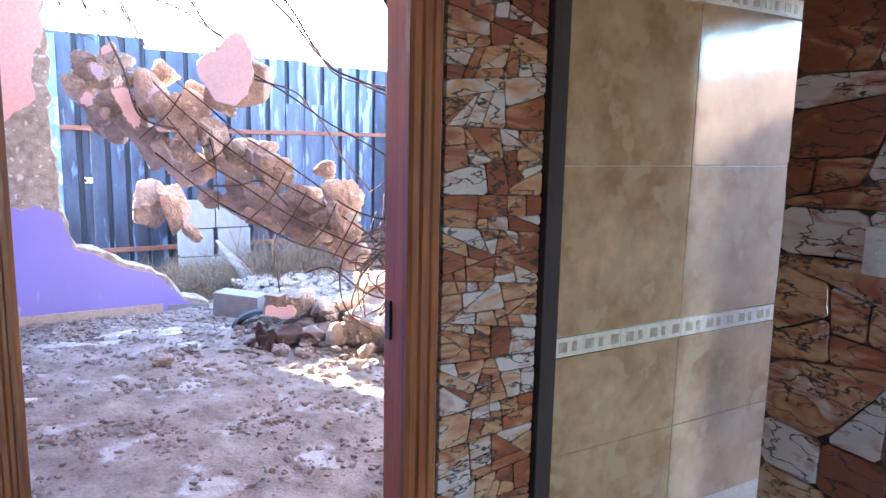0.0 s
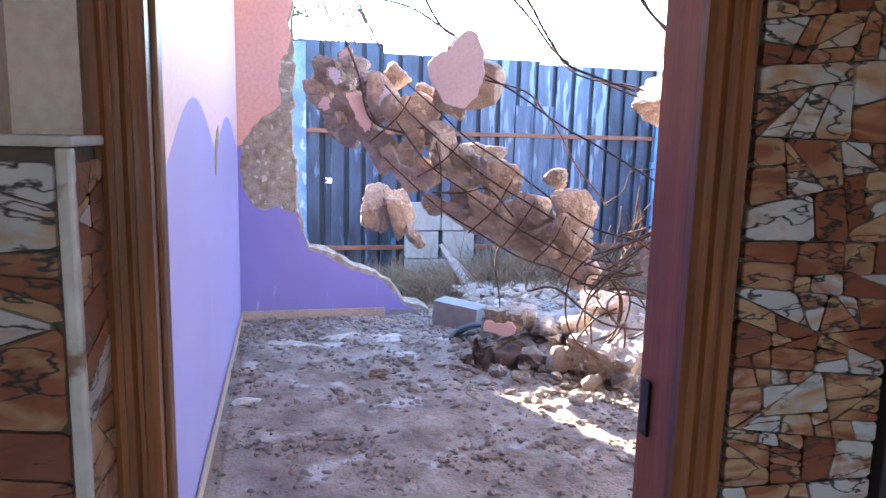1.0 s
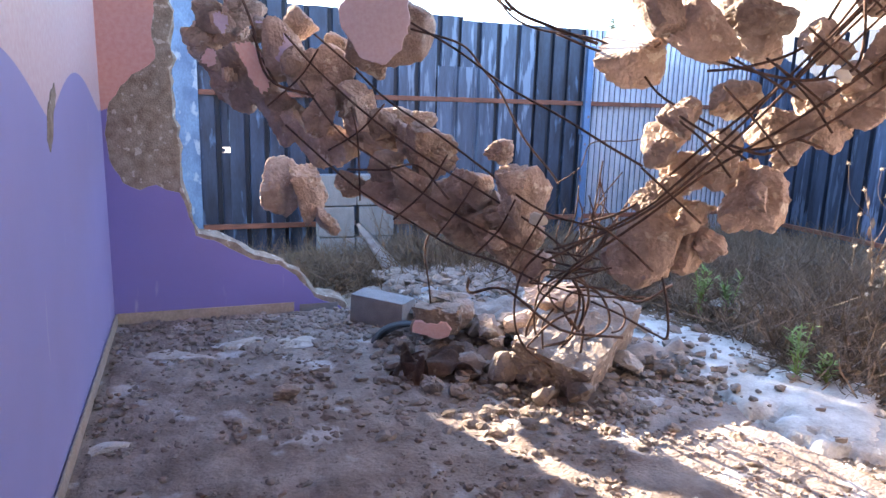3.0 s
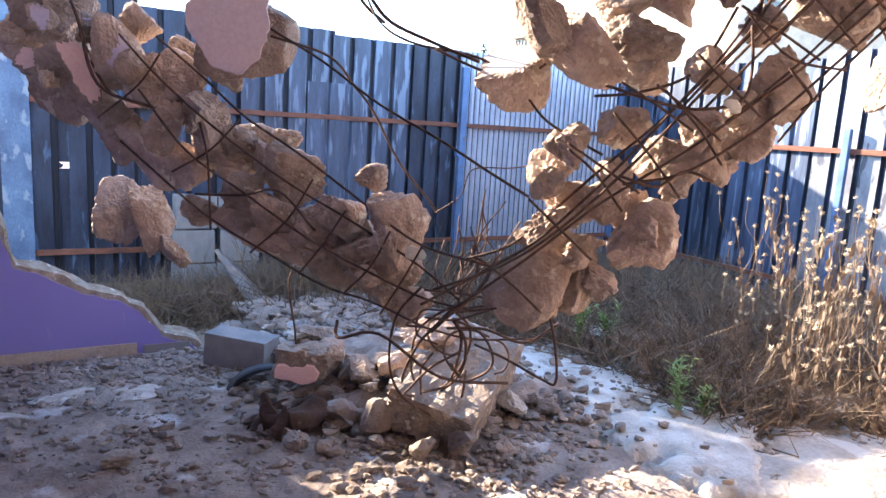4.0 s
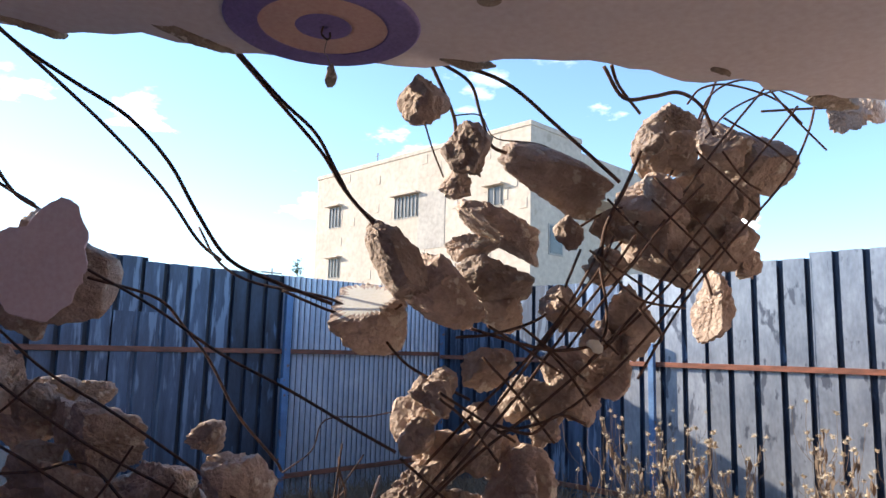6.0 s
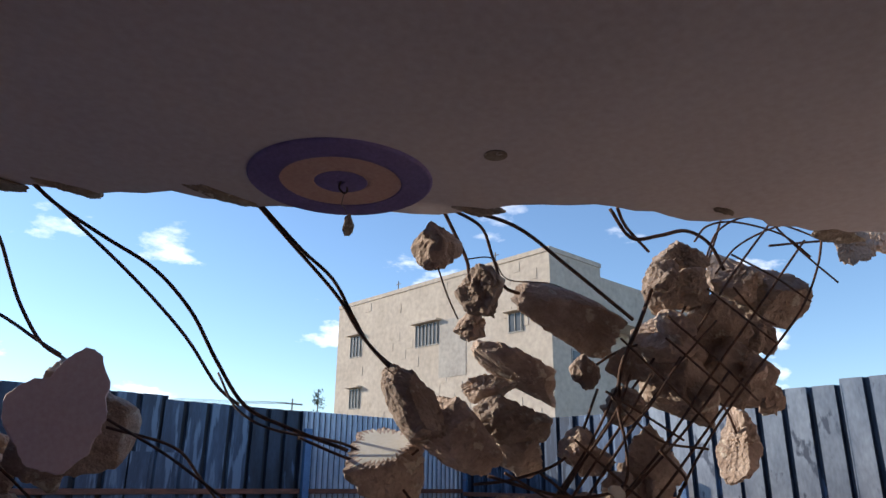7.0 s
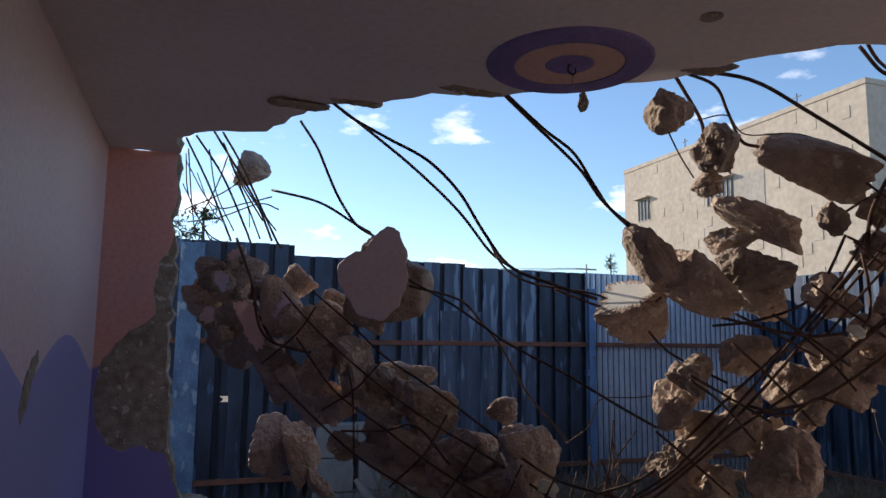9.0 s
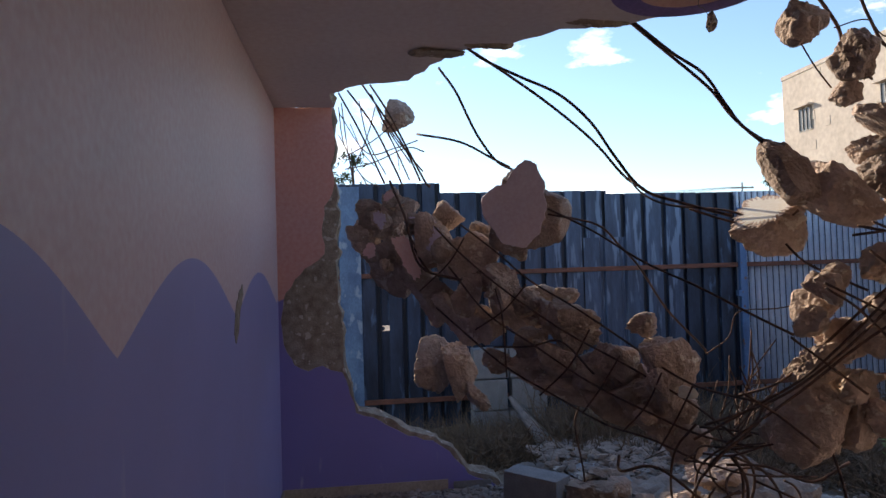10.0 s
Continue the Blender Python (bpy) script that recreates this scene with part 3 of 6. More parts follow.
# ---------------------------------------------------------------- doorway and hall
Y0, Y1 = -4.80, -4.66
bm = bmesh.new()
for lo, hi in (((-0.22, Y0, 0), (0.16, Y1, 2.8)), ((1.02, Y0, 0), (6.2, Y1, 2.8)), ((0.16, Y0, 2.12), (1.02, Y1, 2.8))):
    box(bm, lo, hi)
tagged(part("wall_door", bm, PLASTER), "plastered wall with the doorway to the ruined room", "wall", kind="structure")
tagged(part("wall_hall_left", box_bm((-0.22, -8.6, 0), (0.045, Y0, 2.8)), PLASTER), "plain hall wall with marble cladding below", "wall", kind="structure")
# never in view; its opening is added and sized to brighten the hall
bm = bmesh.new()
for lo, hi in (((-0.22, -8.8, 0), (0.65, -8.6, 2.8)), ((1.60, -8.8, 0), (2.25, -8.6, 2.8)), ((0.65, -8.8, 2.15), (1.60, -8.6, 2.8))):
    box(bm, lo, hi)
tagged(part("wall_hall_rear", bm, PLASTER), "unseen rear hall wall with an opening added to light the hall", "wall", kind="structure")
tagged(part("hall_floor", box_bm((-0.2, -8.6, -0.12), (3.75, Y0 + 0.13, -0.004)), BORDER), "pale tiled hall floor", "floor", kind="structure")
tagged(part("hall_ceiling", box_bm((-0.22, -8.8, 2.8), (3.75, -4.85, 2.96)), PLASTER), "plain hall ceiling", "ceiling", kind="structure")
bm = bmesh.new()
for lo, hi in (((2.012, -8.6, 0), (2.2, -5.05, 2.8)),):
    box(bm, lo, hi)
side = bmesh.new()
for lo, hi in (((3.6, -8.8, 0), (3.75, -6.55, 2.8)), ((3.6, -5.05, 0), (3.75, Y0, 2.8)), ((3.6, -6.55, 2.14), (3.75, -5.05, 2.8)), ((2.252, -8.8, 0), (3.598, -8.6, 2.8))):
    box(side, lo, hi)
tagged(part("wall_entrance", side, PLASTER), "plain side wall with an open entrance to the yard", "wall", kind="structure")
tagged(part("wall_yard", box_bm((6.4, -10.5, -0.3), (6.6, -4.9, 2.25)), PLASTER), "grey rendered yard wall beyond the entrance", "wall", kind="structure")
pier = part("wall_hall_right", bm, PLASTER)
tagged(pier, "hall wall clad with veined stone", "wall", kind="structure")

door = thing("door_1", (0, 0, 0), "varnished brown wooden door frame without its leaf", "door frame", kind="structure")


def casing(x0, x1, name):
    bm = bmesh.new()
    w = x1 - x0
    prof = [(0.0, 0.0), (0.0, 0.022), (0.10, 0.030), (0.22, 0.030), (0.26, 0.020), (0.34, 0.020), (0.40, 0.028), (0.52, 0.028), (0.56, 0.018), (0.66, 0.018), (0.72, 0.024), (0.90, 0.024), (1.0, 0.012), (1.0, 0.0)]
    lo = [bm.verts.new((x0 + w * u, Y0 - d, 0.0)) for u, d in prof]
    hi = [bm.verts.new((x0 + w * u, Y0 - d, 2.17)) for u, d in prof]
    for i in range(len(prof) - 1):
        bm.faces.new((lo[i], lo[i + 1], hi[i + 1], hi[i]))
    bm.faces.new(lo)
    bm.faces.new(hi[::-1])
    return part(name, bm, WOOD, door)


casing(0.205, 0.128, "casing")
casing(0.965, 1.055, "casing")
part("casing", box_bm((0.2052, Y0 - 0.028, 2.09), (0.9648, Y0, 2.17), 0.006), WOOD, door)
part("jamb", box_bm((0.162, Y0 - 0.002, 0.0), (0.192, Y1 + 0.004, 2.088), 0.003), WOOD, door)
part("jamb", box_bm((0.99, Y0 - 0.002, 0.0), (1.018, Y1 + 0.004, 2.088), 0.003), JAMB, door, "reddish painted jamb")
part("jamb", box_bm((0.1925, Y0 - 0.002, 2.09), (0.9895, Y1 + 0.004, 2.118), 0.003), WOOD, door)
part("stop_strip", box_bm((0.1925, -4.725, 0.0), (0.203, -4.69, 2.086), 0.003), WOOD, door)
part("strike_plate", box_bm((0.1925, -4.758, 1.56), (0.195, -4.732, 1.66), 0.001), STRIPMETAL, door, "dark steel strike plate")
part("hinge", box_bm((0.1925, -4.684, 1.33), (0.199, -4.664, 1.43), 0.002), STRIPMETAL, door, "dark steel hinge")
part("hinge", box_bm((0.983, -4.70, 1.00), (0.9895, -4.672, 1.10), 0.002), STRIPMETAL, door, "dark steel hinge")


def clip_cell(poly, mx, my, nx, ny):
    """Keeps the side of a polygon that lies behind the line through (mx, my) with normal (nx, ny)."""
    out = []
    for (ax, ay), (bx, by) in zip(poly, poly[1:] + poly[:1]):
        da, db = (ax - mx) * nx + (ay - my) * ny, (bx - mx) * nx + (by - my) * ny
        if da <= 0:
            out.append((ax, ay))
        if (da < 0 < db) or (db < 0 < da):
            w = da / (da - db)
            out.append((ax + (bx - ax) * w, ay + (by - ay) * w))
    return out


def stone_cladding(parent, u0, u1, v0, v1, put, size, seed, thick=0.012):
    """Close-fitted irregular stones, split again and again along slanted lines; put(u, v, d) gives the point d proud of the wall."""
    rnd = random.Random(seed)
    todo, cells = [[(u0, v0), (u1, v0), (u1, v1), (u0, v1)]], []
    while todo:
        poly = todo.pop()
        us, vs = [q[0] for q in poly], [q[1] for q in poly]
        w, h = max(us) - min(us), max(vs) - min(vs)
        if w * h < size * size * rnd.choice((0.35, 0.8, 1.3, 2.2)) and w < 2.6 * size and h < 1.5 * size:
            cells.append(poly)
            continue
        a = math.radians(rnd.gauss(0, 17)) + (math.pi / 2 if h * 1.5 > w else 0.0)
        mx = min(us) + w * rnd.uniform(0.32, 0.68)
        my = min(vs) + h * rnd.uniform(0.32, 0.68)
        nx, ny = math.cos(a), math.sin(a)
        for sgn in (1, -1):
            piece = clip_cell(poly, mx, my, nx * sgn, ny * sgn)
            if len(piece) >= 3:
                todo.append(piece)
    for poly in cells:
        gx_, gy_ = sum(q[0] for q in poly) / len(poly), sum(q[1] for q in poly) / len(poly)
        pts = []
        for (ax, ay), (bx, by) in zip(poly, poly[1:] + poly[:1]):
            ln = math.hypot(bx - ax, by - ay)
            if ln < 0.004:
                continue
            for w in ((0.1, 0.37, 0.63, 0.9) if ln > 0.03 else (0.25, 0.75)):
                x, y = ax + (bx - ax) * w, ay + (by - ay) * w
                d = math.hypot(x - gx_, y - gy_) or 1
                j = min(0.35 * d, 0.0006 + rnd.uniform(0, 0.022) * size)
                pts.append((x - (x - gx_) / d * j, y - (y - gy_) / d * j))
        k = len(pts)
        if k < 3:
            continue
        t = thick * rnd.uniform(0.9, 1.08)
        bm = bmesh.new()
        lo = [bm.verts.new(put(x, y, 0.0)) for x, y in pts]
        hi = [bm.verts.new(put(x, y, t * 0.8)) for x, y in pts]
        top = [bm.verts.new(put(gx_ + (x - gx_) * 0.975, gy_ + (y - gy_) * 0.975, t)) for x, y in pts]
        for A, B in ((lo, hi), (hi, top)):
            for q in range(k):
                bm.faces.new((A[q], A[(q + 1) % k], B[(q + 1) % k], B[q]))
        bm.faces.new(top)
        part("stone", bm, BRECCIA, parent)


clad = part("stone_cladding", box_bm((1.057, Y0 - 0.006, 0.0), (1.352, Y0 - 0.0005, 2.75)), GROUT)
tagged(clad, "polished breccia stone cladding in brown, white and grey", "stone cladding", kind="structure")
stone_cladding(clad, 1.06, 1.35, 0.35, 2.35, lambda u, v, d: (u, Y0 - 0.006 - d, v), 0.074, 5)
clad = part("stone_cladding", box_bm((2.004, -5.9, 0.0), (2.0115, -5.052, 2.75)), GROUT)
tagged(clad, "large veined stone cladding on the hall wall", "stone cladding", kind="structure")
stone_cladding(clad, -5.75, -5.055, 0.35, 2.35, lambda u, v, d: (2.004 - d, u, v), 0.22, 6)
clad = part("wainscot", box_bm((0.052, Y0 - 0.155, 0.0), (0.146, Y0 - 0.034, 1.495), 0.003), GROUT)
tagged(clad, "veined marble wainscot end with a pale edge", "wainscot", kind="structure")
stone_cladding(clad, 0.053, 0.136, 0.35, 1.48, lambda u, v, d: (u, Y0 - 0.155 - d, v), 0.10, 7, 0.006)
stone_cladding(clad, Y0 - 0.146, Y0 - 0.036, 0.35, 1.48, lambda u, v, d: (0.146 + d, u, v), 0.075, 17, 0.006)
part("edge", box_bm((0.1375, Y0 - 0.165, 0.0), (0.154, Y0 - 0.1472, 1.4945), 0.004), MARBLE, clad, "pale marble edge strip")
part("edge", box_bm((0.052, Y0 - 0.165, 1.4955), (0.156, Y0 - 0.034, 1.507), 0.003), MARBLE, clad, "pale marble cap")
clad = part("wainscot", box_bm((0.0455, -7.5, 0.0), (0.0515, Y0 - 0.168, 1.495)), GROUT)
tagged(clad, "veined marble wainscot along the hall", "wainscot", kind="structure")
stone_cladding(clad, -5.75, Y0 - 0.17, 0.35, 1.49, lambda u, v, d: (0.0515 + d, u, v), 0.17, 8, 0.005)
tagged(part("trim", box_bm((1.355, Y0 - 0.035, 0.0), (1.408, Y0 - 0.001, 2.75), 0.004), DARKWOOD), "dark brown wooden edge strip", "trim", kind="structure")
tiles = part("wall_tiling", box_bm((1.410, Y0 - 0.004, 0.0), (3.4, Y0 - 0.0005, 2.75)), BORDER)
tagged(tiles, "glossy beige wall tiles with a patterned border", "wall tiles", kind="structure")
for x0, x1 in ((1.413, 1.905), (1.907, 2.399), (2.401, 2.893)):
    for z0, z1 in ((0.35, 0.634), (0.636, 0.918), (0.978, 1.434), (1.436, 1.892), (1.952, 2.4)):
        part("tile", box_bm((x0, Y0 - 0.012, z0), (x1, Y0 - 0.0045, z1), 0.0012), TILE, tiles)
for z0 in (0.921, 1.895):
    for k in range(6):
        x0 = 1.413 + 0.25 * k
        part("border_tile", box_bm((x0, Y0 - 0.013, z0), (x0 + 0.248, Y0 - 0.0045, z0 + 0.054), 0.001), BORDER, tiles, "narrow patterned border tile")
        for j in range(5):
            w = 0.03 if j % 2 == 0 else 0.016
            xx = x0 + 0.02 + 0.048 * j
            part("motif", box_bm((xx, Y0 - 0.0142, z0 + 0.013), (xx + w, Y0 - 0.0131, z0 + 0.041)), BORDER_DARK, tiles)
sw = thing("light_switch", (1.99, -5.33, 1.25), "white plastic light switch on the stone wall", "light switch")
part("plate", box_bm((-0.012, -0.045, -0.06), (0.0, 0.045, 0.06), 0.004), PLASTIC, sw)
part("rocker", box_bm((-0.016, -0.018, -0.03), (-0.0125, 0.018, 0.03), 0.002), PLASTIC, sw)


# ---------------------------------------------------------------- fence
def sheet_bm(width, z0, z1, pitch, rib, depth, foot):
    """A profiled metal sheet standing upright along x, ribs towards -y, 1.5 mm thick."""
    prof = []
    k = max(1, round(width / pitch))
    p = width / k
    for i in range(k):
        x = i * p
        prof += [(x, -depth), (x + p - rib - foot, -depth), (x + p - rib, 0), (x + p - foot, 0)]
    prof.append((width, -depth))
    bm = bmesh.new()
    cols = []
    for x, y in prof:
        cols.append([bm.verts.new((x, y, z0)), bm.verts.new((x, y, z1)), bm.verts.new((x, y + 0.002, z0)), bm.verts.new((x, y + 0.002, z1))])
    for a, b in zip(cols, cols[1:]):
        bm.faces.new((a[0], b[0], b[1], a[1]))
        bm.faces.new((b[2], a[2], a[3], b[3]))
        bm.faces.new((a[1], b[1], b[3], a[3]))
    return bm


rnd = random.Random(12)
FY = 3.3
fence = thing("sheet_metal_fence", (0, FY, 0), "tall fence of dented blue profiled metal sheets", "fence", kind="structure")
# a small rusted-through hole low in the dark sheets
for z0, z1 in ((-0.5, 0.90), (0.965, 2.66)):
    ob = part("sheet", sheet_bm(0.09, z0, z1, 0.09, 0.01, 0.002, 0.01), NAVY, fence)
    ob.matrix_local = pose(0.848, 0.006, 0) @ Matrix.Diagonal((1.06, 1, 1, 1))
bm = slab_bm(jag([(0.0, 0.0), (0.04, -0.025), (0.02, -0.06), (0.0, -0.06), (0.0, 0.0)], 0.02, 0.006, 4)[:-1], lambda u, v, d: (u, d, v), 0.003)
ob = part("torn_flap", bm, NAVY, fence)
ob.matrix_local = pose(0.85, -0.008, 0.965, 0, 0, 0)
x = -5.0
while x < 5.32:
    w = 1.04
    if abs(x - 0.2) < 0.9 and x < 0.84:
        w = min(w, 0.85 - x)
    elif 0.84 < x < 0.9:
        x = 0.94
    if x < 1.55 < x + w:
        w = 1.57 - x
    w = min(w, 5.33 - x)
    # stretch beyond -0.2 is out of view, lowered to let sun reach the floor
    top = 2.32 if x < -0.2 else 2.66 if x < 1.56 else 2.50 + 0.012 * math.sin(x * 5) + (0.03 if x < 3 else 0.0)
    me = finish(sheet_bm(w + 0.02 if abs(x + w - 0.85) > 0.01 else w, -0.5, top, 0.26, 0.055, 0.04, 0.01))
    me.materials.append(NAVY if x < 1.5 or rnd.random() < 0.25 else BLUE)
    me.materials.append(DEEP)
    # narrow groove faces are coloured near black to stand in for their shade
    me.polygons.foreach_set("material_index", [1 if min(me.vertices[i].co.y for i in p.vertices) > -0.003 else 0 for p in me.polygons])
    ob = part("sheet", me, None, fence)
    ob.matrix_local = pose(x, rnd.uniform(-0.012, 0.012), 0, rnd.uniform(-0.4, 0.4), 0, 0)
    x += w
ob = part("sheet", sheet_bm(0.55, -0.3, 1.95, 0.26, 0.05, 0.03, 0.02), BLUE, fence, "faded patch sheet")
ob.matrix_local = pose(3.35, -0.045, 0.0)
x = 5.34
while x < 8.1:
    w = min(0.92, 8.12 - x)
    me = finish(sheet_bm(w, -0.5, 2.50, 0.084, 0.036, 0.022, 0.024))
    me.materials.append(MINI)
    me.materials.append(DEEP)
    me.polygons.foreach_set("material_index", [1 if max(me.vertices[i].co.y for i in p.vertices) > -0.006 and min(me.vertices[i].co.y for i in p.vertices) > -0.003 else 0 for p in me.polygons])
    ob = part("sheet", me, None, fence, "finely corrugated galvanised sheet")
    ob.matrix_local = pose(x, 0.02, 0)
    x += w
for z, lo, hi, mat in ((1.56, -5.0, 8.12, RUST), (0.07, -5.0, 8.12, RUST)):
    part("rail", box_bm((lo, -0.085, z - 0.028), (hi, -0.040, z + 0.028), 0.004), mat, fence, "rusty steel rail")
part("edge_board", box_bm((0.37, -0.112, -0.5), (0.62, -0.088, 2.62), 0.004), FLAKY, fence, "flaking pale blue steel board")
for x in (5.40, 8.1, -3.0):
    part("post", box_bm((x - 0.045, -0.15, -0.5), (x + 0.045, -0.088, 2.28 if x > 1 else 2.62), 0.006), POST, fence, "pale blue steel post")
    part("bracket", box_bm((x - 0.09, -0.165, 1.16), (x - 0.047, -0.10, 1.24), 0.004), POST, fence)

FX = 8.15
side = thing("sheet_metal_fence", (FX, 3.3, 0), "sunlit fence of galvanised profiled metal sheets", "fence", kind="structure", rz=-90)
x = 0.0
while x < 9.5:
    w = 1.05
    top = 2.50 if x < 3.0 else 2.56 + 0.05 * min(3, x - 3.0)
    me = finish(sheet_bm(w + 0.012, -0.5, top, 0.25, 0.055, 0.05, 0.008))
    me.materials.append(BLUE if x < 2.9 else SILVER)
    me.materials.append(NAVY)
    # valley faces go dark blue: the shade inside them is put into the colour
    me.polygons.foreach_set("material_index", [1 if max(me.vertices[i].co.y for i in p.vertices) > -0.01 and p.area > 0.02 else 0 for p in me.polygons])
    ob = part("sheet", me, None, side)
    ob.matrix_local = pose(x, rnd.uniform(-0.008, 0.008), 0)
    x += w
for z in (1.52, 0.02):
    part("rail", box_bm((0.1, -0.10, z - 0.028), (9.5, -0.052, z + 0.028), 0.004), RUST, side, "rusty steel rail")
for x in (3.56, 7.2):
    part("post", box_bm((x - 0.035, -0.16, -0.5), (x + 0.035, -0.102, 1.75), 0.006), POST, side, "pale blue steel post")

# ---------------------------------------------------------------- distant building
house = thing("apartment_building", (22.6, 13.0, 0), "flat-roofed limestone apartment building behind the fence", "building")
part("wall", box_bm((0, 0, -0.5), (3.6, 15.1, 11.0)), FACADE, house, "long sunlit facade")
part("wing", box_bm((3.6, 0.35, -0.5), (15, 14.0, 10.6)), FACADE, house, "set-back wing")
part("parapet", box_bm((-0.04, -0.04, 10.85), (3.64, 15.14, 11.05)), FACADE, house)
part("balcony_slab", box_bm((3.62, -0.9, 8.2), (9.0, 0.34, 8.5)), FACADE, house)
rnd = random.Random(3)
for k in range(30):
    for j in range(22):
        if rnd.random() < 0.35:
            y, z = 0.1 + 0.5 * k + rnd.uniform(0, 0.1), 0.2 + 0.48 * j
            part("block_face", box_bm((-0.012 - rnd.uniform(0, 0.012), y, z), (-0.0005, y + rnd.uniform(0.3, 0.48), z + 0.44)), FACADE, house) if k < 26 and (j + k) % 3 == 0 else None


def facade_window(y, z, w, h):
    """A barred window with a hood, sunk into the facade."""
    y -= 13.0
    win = part("window", box_bm((-0.03, y - w / 2 - 0.08, z - h / 2 - 0.06), (-0.001, y + w / 2 + 0.08, z + h / 2 + 0.06)), FRAME, house, "small barred window")
    part("pane", box_bm((-0.045, y - w / 2, z - h / 2), (-0.031, y + w / 2, z + h / 2)), GLASS_DARK, win)
    part("hood", box_bm((-0.30, y - w / 2 - 0.2, z + h / 2 + 0.07), (-0.002, y + w / 2 + 0.2, z + h / 2 + 0.15)), FACADE, win)
    k = max(2, int(w / 0.25))
    for i in range(k + 1):
        yy = y - w / 2 + w * i / k
        part("bar", box_bm((-0.085, yy - 0.018, z - h / 2), (-0.05, yy + 0.018, z + h / 2)), FRAME, win)


facade_window(26.35, 8.51, 0.85, 1.05)
facade_window(26.24, 5.75, 0.80, 0.95)
facade_window(20.58, 8.36, 1.55, 1.0)
facade_window(14.90, 8.10, 0.7, 0.75)
part("repair_patch", box_bm((-0.02, 4.9, 6.2), (-0.001, 6.7, 8.9)), FACADE_DARK, house, "rendered repair patch")
win = part("window", box_bm((1.2, -0.03, 5.6), (2.2, -0.001, 6.9)), FRAME, house, "side window")
part("pane", box_bm((1.28, -0.045, 5.68), (2.12, -0.031, 6.82)), GLASS_DARK, win)
for y in (3.5, 10.5):
    bm = bmesh.new()
    tube_bm(bm, [(0.5, y, 11.0), (0.5, y, 11.7)], 0.03)
    tube_bm(bm, [(0.5, y - 0.2, 11.55), (0.5, y + 0.2, 11.55)], 0.02)
    part("aerial", bm, POLE_GREY, house)


# ---------------------------------------------------------------- far trees, pole and wires
def pine(at, height, spread, seed):
    rnd = random.Random(seed)
    tree = thing("pine_tree", at, "dark green pine tree far behind the fence", "tree", "far trees")
    bm = bmesh.new()
    tube_bm(bm, [(0, 0, -0.5), (0.05, 0, height * 0.5), (0, 0.05, height)], 0.16, 8, 0.15)
    part("trunk", bm, BARK, tree)
    bm = bmesh.new()
    for k in range(46):
        z = height * rnd.uniform(0.3, 1.0)
        a = rnd.uniform(0, 6.28)
        r = spread * (1.05 - z / height) + 0.15
        tip = (r * math.cos(a), r * math.sin(a), z + 0.15 * r)
        tube_bm(bm, [(0, 0, z), tip], 0.025, 4, 0.4)
        for j in range(14):
            w = rnd.uniform(0.35, 1.05)
            c = Vector((tip[0] * w, tip[1] * w, z + 0.15 * r * w)) + Vector([rnd.gauss(0, 0.10) for _ in range(3)])
            for q in range(3):
                d = Vector([rnd.gauss(0, 1) for _ in range(3)]).normalized() * 0.16
                e = d.cross(Vector((0.3, 0.5, 0.8))).normalized() * 0.03
                bm.faces.new([bm.verts.new(c + v) for v in (d, e, -d * 0.3)])
    part("crown", bm, PINE, tree)


pine((-0.4, 12.5, -0.3), 6.2, 1.3, 1)
pine((0.55, 13.5, -0.3), 5.0, 1.2, 2)
pine((30.5, 42.0, -0.3), 8.6, 1.4, 3)
pole = thing("utility_pole", (39.0, 60.0, 0), "distant steel utility pole with a crossarm", "utility pole")
bm = bmesh.new()
tube_bm(bm, [(0, 0, -0.5), (0, 0, 9.6)], 0.12, 8, 0.7)
part("mast", bm, POLE_GREY, pole)
part("crossarm", box_bm((-1.2, -0.06, 9.0), (1.2, 0.06, 9.15)), POLE_GREY, pole)
copy_thing(pole, pose(-61.0, 63.0, 0))
for k, dy in enumerate((-1.1, -0.4, 0.4, 1.1)):
    bm = bmesh.new()
    pts = [(39.0 - 10 * i + dy, 60.0 + 0.3 * i, 9.17 - 1.3 * (1 - ((i - 5) / 5) ** 2) * (1 + 0.15 * k)) for i in range(11)]
    tube_bm(bm, spline(pts, 3), 0.018, 4)
    tagged(part("overhead_wire", bm, POLE_GREY), "thin overhead wire strung between distant utility poles", "wire", "overhead wires")

# ---------------------------------------------------------------- collapsed beam
lower_arm = thing("collapsed_beam", (0, 0, 0), "collapsed concrete beam hanging in lumps on its rusty bars", "concrete beam")
rising_arm = thing("collapsed_column", (0, 0, 0), "collapsed concrete column of lumps in a bent steel cage", "concrete column")
roof_bars = thing("hanging_roof_bars", (0, 0, 0), "dark steel bars drooping from the broken ceiling edge", "steel bars")
corner_bars = thing("bent_bar_cluster", (0, 0, 0), "cluster of thin bent bars at the ceiling corner", "steel bars")
loose_bars = thing("loose_bars", (0, 0, 0), "long bent rusty bars strung between concrete lumps", "steel bars")
# the fallen beam: lower arm
lump(lower_arm, (0.68, -0.38, 1.98), (0.124, 0.087, 0.116), -9, 0)
lump(lower_arm, (0.85, -0.55, 2.01), (0.135, 0.101, 0.135), -9, 20)
lump(lower_arm, (0.63, -0.33, 1.83), (0.117, 0.088, 0.141), -9, 0)
lump(lower_arm, (0.78, -0.44, 1.57), (0.194, 0.105, 0.140), -9, -15)
lump(lower_arm, (0.84, -0.83, 1.67), (0.178, 0.091, 0.121), -9, -40, paint=ROSE)
lump(lower_arm, (1.03, -0.89, 1.79), (0.120, 0.090, 0.162), -9, 0, paint=LILAC)
